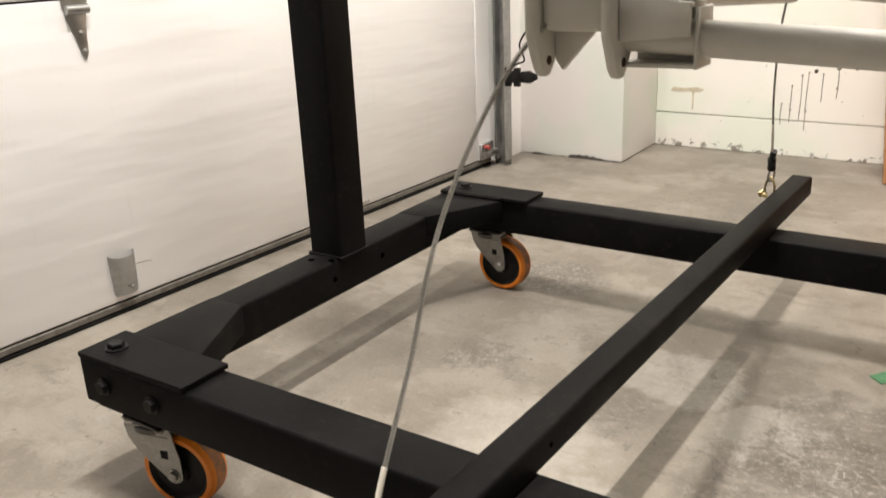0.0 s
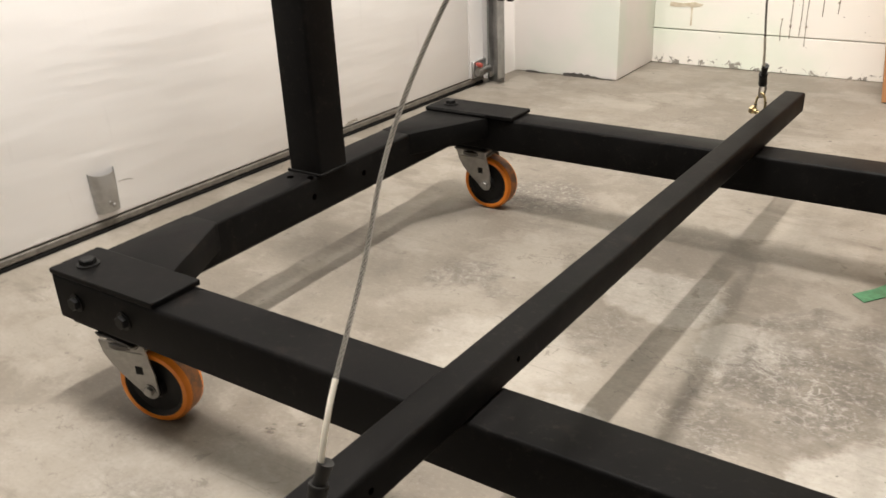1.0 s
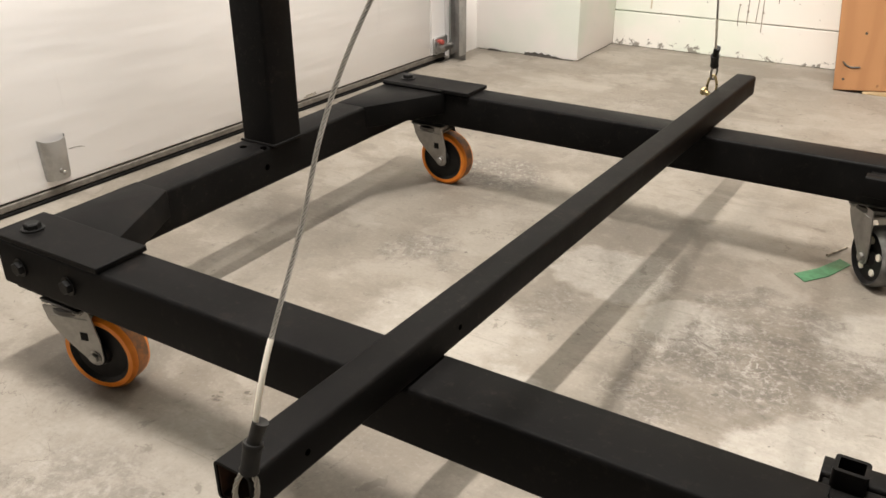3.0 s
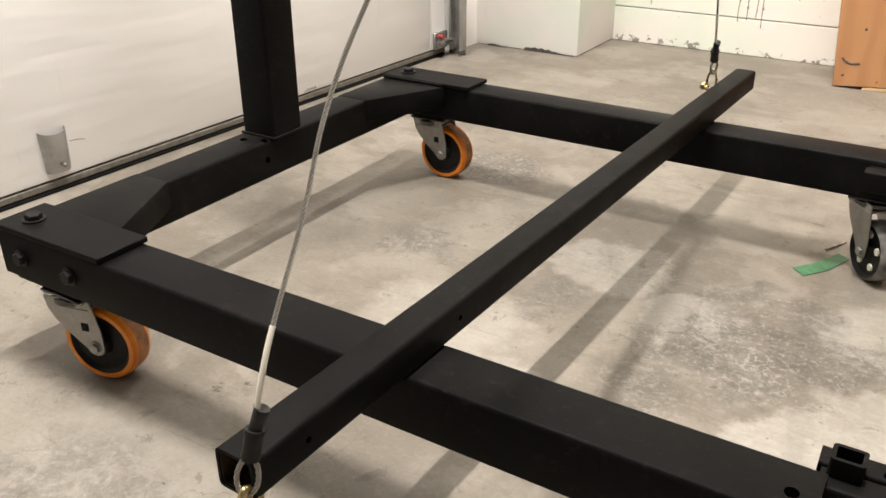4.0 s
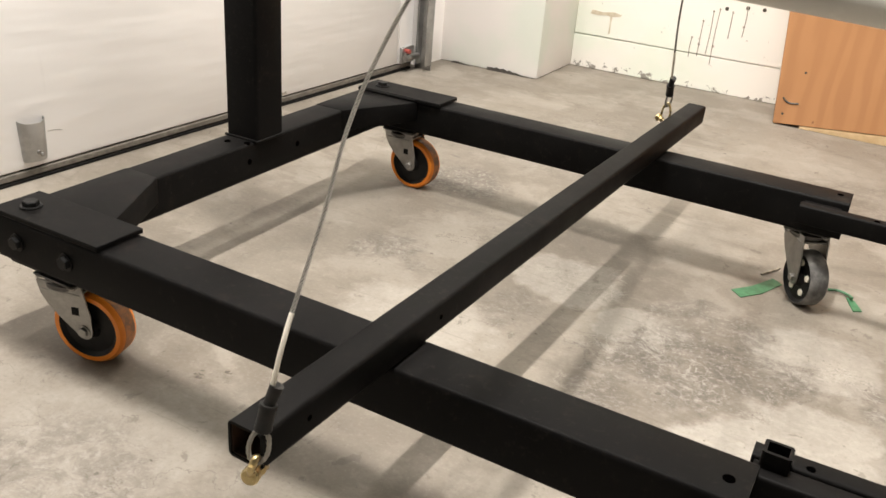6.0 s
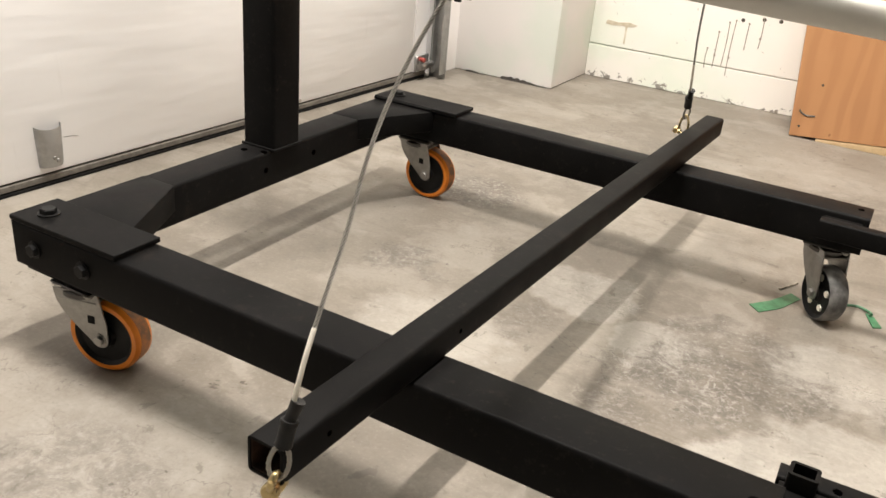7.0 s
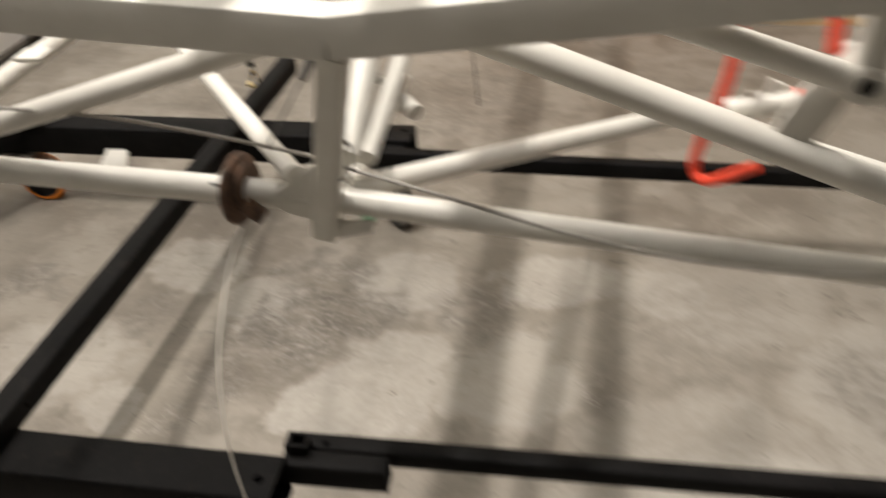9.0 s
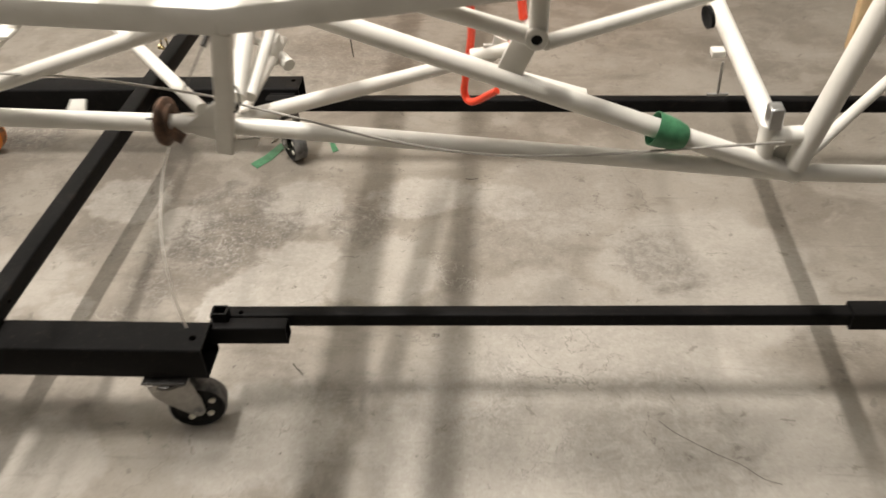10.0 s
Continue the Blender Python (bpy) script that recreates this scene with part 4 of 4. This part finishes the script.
for lx in (0.703, 0.763):
    lug = plate_bm([(-0.004, 0.742), (-0.004, 0.647), (0.008, 0.621), (0.015, 0.614), (0.024, 0.614), (0.03, 0.621), (0.055, 0.657), (0.068, 0.742)], 0.009, Matrix.Translation((lx, 0.0, 0)) @ flip, 0.003)
    part("lug", lug, CREAM, fit_m, "drilled lug")
    part("lug_hole", rod_bm((lx - 0.0006, 0.0195, 0.626), (lx + 0.0096, 0.0195, 0.626), 0.0036, 14), RUST_DARK, fit_m)
part("web", plate_bm([(0.712, 0.626), (0.718, 0.617), (0.75, 0.652), (0.75, 0.662), (0.712, 0.662)], 0.006, Matrix.Translation((0, 0.036, 0)) @ Matrix.Rotation(radians(90), 4, "X"), 0.001), CREAM, fit_m)
channel = part("channel_back", box_bm(0.772, 0.823, 0.046, 0.05, 0.622, 0.664, 0.001, 1), CREAM, fit_m, "open folded channel")
part("channel_front", plate_bm([(0.7725, 0.641), (0.823, 0.6455), (0.823, 0.668), (0.7725, 0.676)], 0.004, Matrix.Translation((0, 0.012, 0)) @ Matrix.Rotation(radians(90), 4, "X"), 0.001), CREAM, channel)
part("channel_top", box_bm(0.7725, 0.823, 0.0125, 0.0455, 0.664, 0.668, 0.001, 1), CREAM, channel)
part("channel_foot", box_bm(0.772, 0.823, 0.022, 0.0455, 0.622, 0.6255, 0.0008, 1), CREAM, channel)
part("channel_end", box_bm(0.8235, 0.8265, 0.018, 0.05, 0.622, 0.664, 0.0008, 1), CREAM, channel)

# gussets and tabs at the lower joint
front_m = Matrix.Translation((0, 0.026, 0)) @ Matrix.Rotation(radians(90), 4, "X")
part("gusset", plate_bm([(1.108, 0.626), (1.128, 0.612), (1.16, 0.603), (1.172, 0.606), (1.172, 0.665), (1.158, 0.663)], 0.005, front_m, 0.001), CREAM, frame_ob, "cream welded gusset plate")
part("gusset", plate_bm([(1.155, 0.603), (1.158, 0.588), (1.164, 0.584), (1.205, 0.594), (1.21, 0.607)], 0.005, front_m, 0.001), CREAM, frame_ob)
part("tab", plate_bm([(0.943, -0.004), (0.972, -0.004), (0.972, 0.02), (0.952, 0.02)], 0.004, Matrix.Translation((0, 0.037, 0.641)) @ Matrix.Rotation(radians(48), 4, "X"), 0.0008), CREAM, frame_ob)
for ty in (0.2, 0.3):
    part("tab", box_bm(0.768, 0.80, ty, ty + 0.03, 0.676, 0.682, 0.001, 1), CREAM, frame_ob)
# bracket with two ears on the cross tube
ear = part("ear_bracket", box_bm(1.145, 1.165, 0.33, 0.37, 0.558, 0.60, 0.002, 1), CREAM, frame_ob, "small eared bracket")
part("ear", rod_bm((1.14, 0.36, 0.585), (1.12, 0.345, 0.60), 0.006, 12), CREAM, ear)
part("ear", rod_bm((1.165, 0.35, 0.565), (1.182, 0.33, 0.56), 0.011, 14), CREAM, ear)
# boss with an open bore
boss = part("bored_boss", turned_bm((1.58, -0.014, 0.758), (0, 1, 0), [(0.0068, 0.004), (0.0068, 0.0), (0.0125, 0.0), (0.014, 0.0015), (0.014, 0.05), (0.0068, 0.05)], 28), CREAM, frame_ob, "open bored tube boss")
# dark plug painted as the shade inside the boss
part("bore", rod_bm((1.58, -0.0125, 0.758), (1.58, 0.03, 0.758), 0.0069, 20), RUBBER, boss)
part("gusset", plate_bm([(1.527, 0.688), (1.56, 0.682), (1.59, 0.745), (1.565, 0.76), (1.548, 0.735)], 0.006, Matrix.Translation((0, 0.035, 0)) @ Matrix.Rotation(radians(90), 4, "X"), 0.001), CREAM, frame_ob)
rail_a, rail_b = Vector((1.52, 0.05, 0.686)), Vector((1.645, 0.05, 0.645))
part("rail_stub", square_tube_bm(rail_a, rail_b, 0.016, 0.02, 0.002, 0.002), CREAM, frame_ob)
# fittings at the rear joint
rear = part("rear_socket", box_bm(1.88, 1.898, 0.024, 0.048, 0.605, 0.636, 0.002, 1), GALV, frame_ob, "bare metal socket")
part("socket_collar", rod_bm((1.885, 0.036, 0.56), (1.885, 0.036, 0.61), 0.012, 16), CREAM, rear)
part("collar", rod_bm((1.888, 0.036, 0.59), (1.94, 0.036, 0.592), 0.013, 16), CREAM, frame_ob)
part("tab", box_bm(1.858, 1.878, 0.28, 0.3, 0.582, 0.592, 0.001, 1), CREAM, frame_ob)
pin = part("pin", rod_bm((1.868, 0.25, 0.535), (1.868, 0.25, 0.59), 0.0022, 8), ZINC, frame_ob, "thin hanging pin")
part("pin_bar", rod_bm((1.852, 0.25, 0.535), (1.884, 0.25, 0.535), 0.0026, 8), ZINC, pin)
part("pulley", turned_bm((1.862, 0.37, 0.608), (1, 0.3, 0.1), [(0.0006, 0.001), (0.012, 0.001), (0.0135, 0), (0.019, 0), (0.016, 0.003), (0.019, 0.006), (0.0006, 0.006)], 24), RUBBER, frame_ob, "dark pulley wheel")

# rusted disc round the lower tube
disc = part("rusted_disc", turned_bm((1.079, 0.031, 0.631), (1, -0.1, 0), [(0.0132, 0), (0.031, 0), (0.0335, 0.0025), (0.0335, 0.007), (0.0305, 0.009), (0.024, 0.0105), (0.024, 0.0145), (0.0132, 0.0145)], 36), RUST, frame_ob, "rusted steel disc")
part("disc_clip", rod_bm((1.097, 0.006, 0.63), (1.113, 0.004, 0.618), 0.008, 12), RUST, disc)
part("disc_pin", rod_bm((1.066, 0.012, 0.646), (1.078, 0.012, 0.646), 0.0014, 8), DARK_STEEL, disc)
# tape flags on tubes
gt_a, gt_b = Vector(on(1.735, 0.6125)), Vector(on(1.785, 0.593))
part("green_tape_wrap", turned_bm(gt_a + Vector((0, -0.003, -0.003)), gt_b - gt_a, [(0.0232, 0), (0.0226, 0.012), (0.0205, 0.03), (0.0175, 0.042), (0.0145, 0.046), (0.0137, 0.0445), (0.0165, 0.0415), (0.0195, 0.03), (0.0217, 0.012), (0.0224, 0)], 28), GREEN, frame_ob, "loose wrap of green tape")
part("red_streamer", sweep_bm(smooth_path([(1.50, 0.045, 0.80), (1.50, 0.06, 0.735), (1.489, 0.09, 0.66), (1.486, 0.095, 0.63), (1.497, 0.085, 0.622), (1.531, 0.06, 0.652)]), 0.005, 10), RED, frame_ob, "orange-red ribbon")
part("clip_stub", rod_bm((1.50, 0.052, 0.708), (1.556, 0.042, 0.722), 0.0085, 16), CREAM, frame_ob)
part("red_band", rod_bm((1.549, 0.0433, 0.7203), (1.556, 0.042, 0.722), 0.0098, 18), RED, frame_ob, "red tape band")
part("red_tag", sweep_bm([(1.562, 0.03, 0.80), (1.565, 0.032, 0.765)], 0.0055, 8), RED, frame_ob, "red ribbon tag")
part("tube_tip", plate_bm([(0, -0.012), (0.03, -0.012), (0.03, 0.012), (0.014, 0.02), (0.012, 0.008), (0, 0.008)], 0.004, Matrix.Translation((1.515, 0.05, 0.717)) @ Matrix.Rotation(radians(90), 4, "X"), 0.0008), CREAM, frame_ob)

# control cable and hanging cord
ctrl = hung(thing("control_cable", "slack steel control cable along the airframe", "cable"))
run = [Vector(p) + Vector((0.004, 0, 0.009)) for p in [on(0.755, 0.70, 0.0), on(0.84, 0.708, 0.012), on(0.985, 0.698, 0.016), on(1.148, 0.670, 0.014), on(1.19, 0.655, 0.016), on(1.272, 0.630, 0.016), on(1.388, 0.594, 0.016), on(1.507, 0.572, 0.016), on(1.626, 0.568, 0.016), on(1.74, 0.574, 0.016), on(1.80, 0.577, 0.018), on(1.90, 0.582, 0.02)]]
part("rope", sweep_bm(dense(smooth_path(run, 8), 0.005), 0.002, strands=5, pitch=0.03), STEEL_ROPE, ctrl)
part("wire_tie", sweep_bm(smooth_path([(1.185, 0.012, 0.70), (1.2, 0.008, 0.69), (1.195, 0.01, 0.66), (1.18, 0.012, 0.655), (1.182, 0.014, 0.68)]), 0.0014, 6), DARK_STEEL, ctrl)
wire = hung(thing("brace_wire", "thin steel brace wire with a clevis", "wire"))
part("strand", sweep_bm([(1.108, 0.052, 0.662), (1.139, 0.119, 0.718), (1.205, 0.262, 0.838)], 0.0011, 6), DARK_STEEL, wire)
part("clevis", rod_bm((1.132, 0.104, 0.705), (1.142, 0.126, 0.724), 0.0045, 12), DARK_STEEL, wire, "dark wrapped clevis end")
part("turnbuckle", rod_bm((1.143, 0.128, 0.726), (1.166, 0.178, 0.768), 0.0036, 12), ZINC, wire, "bright turnbuckle")
cord = hung(thing("hanging_cord", "thin pale cord hanging from the airframe", "cord"))
part("strand", sweep_bm(smooth_path([(1.09, 0.002, 0.607), (1.089, -0.04, 0.588), (1.094, -0.1, 0.546), (1.1, -0.13, 0.5), (1.104, -0.143, 0.46), (1.11, -0.15, 0.414)]), 0.0011, 8), CORD, cord)

tail = thing("loose_wire", "thin dark wire hanging from the far side of the airframe", "wire")
part("strand", sweep_bm(smooth_path([(1.172, 1.004, 0.247), (1.166, 1.015, 0.3), (1.155, 1.038, 0.37), (1.14, 1.01, 0.5), (1.13, 0.945, 0.62)]), 0.0017, 6), DARK_STEEL, tail)

post_ob = thing("wooden_post", "pale bare pine post standing on the concrete floor", "post", (2.625, 1.51, 0))
part("post_body", box_bm(-0.024, 0.024, -0.018, 0.018, 0.0, 0.95, 0.004, 2), PALE_WOOD, post_ob)

# ---- tape and scraps on the floor ----
tape = thing("green_floor_tape", "strip of green masking tape stuck on the concrete floor", "tape")
part("strip", plate_bm([(0.886, 0.884), (0.908, 0.862), (0.94, 0.905), (0.965, 0.97), (0.945, 0.985), (0.917, 0.925)], 0.0012, Matrix.Translation((0, 0, 0.0005)), 0), GREEN, tape)
scrap = thing("green_tape_scrap", "twisted scrap of green tape on the floor", "tape")
part("twist", sweep_bm(smooth_path([(1.045, 1.0, 0.004), (1.065, 1.003, 0.006), (1.085, 0.995, 0.005), (1.09, 0.98, 0.008)]), 0.0028, 6), GREEN, scrap)
part("flag", plate_bm([(1.08, 0.992), (1.095, 0.985), (1.112, 0.948), (1.098, 0.938), (1.09, 0.96)], 0.002, Matrix.Translation((0, 0, 0.0005)), 0), GREEN, scrap)
twig = thing("wood_splinter", "thin brown splinter lying on the floor", "splinter")
part("splinter", sweep_bm([(0.922, 0.985, 0.0035), (0.933, 1.008, 0.0025), (0.948, 1.04, 0.0025)], 0.0022, 6), PALE_DRIP, twig)
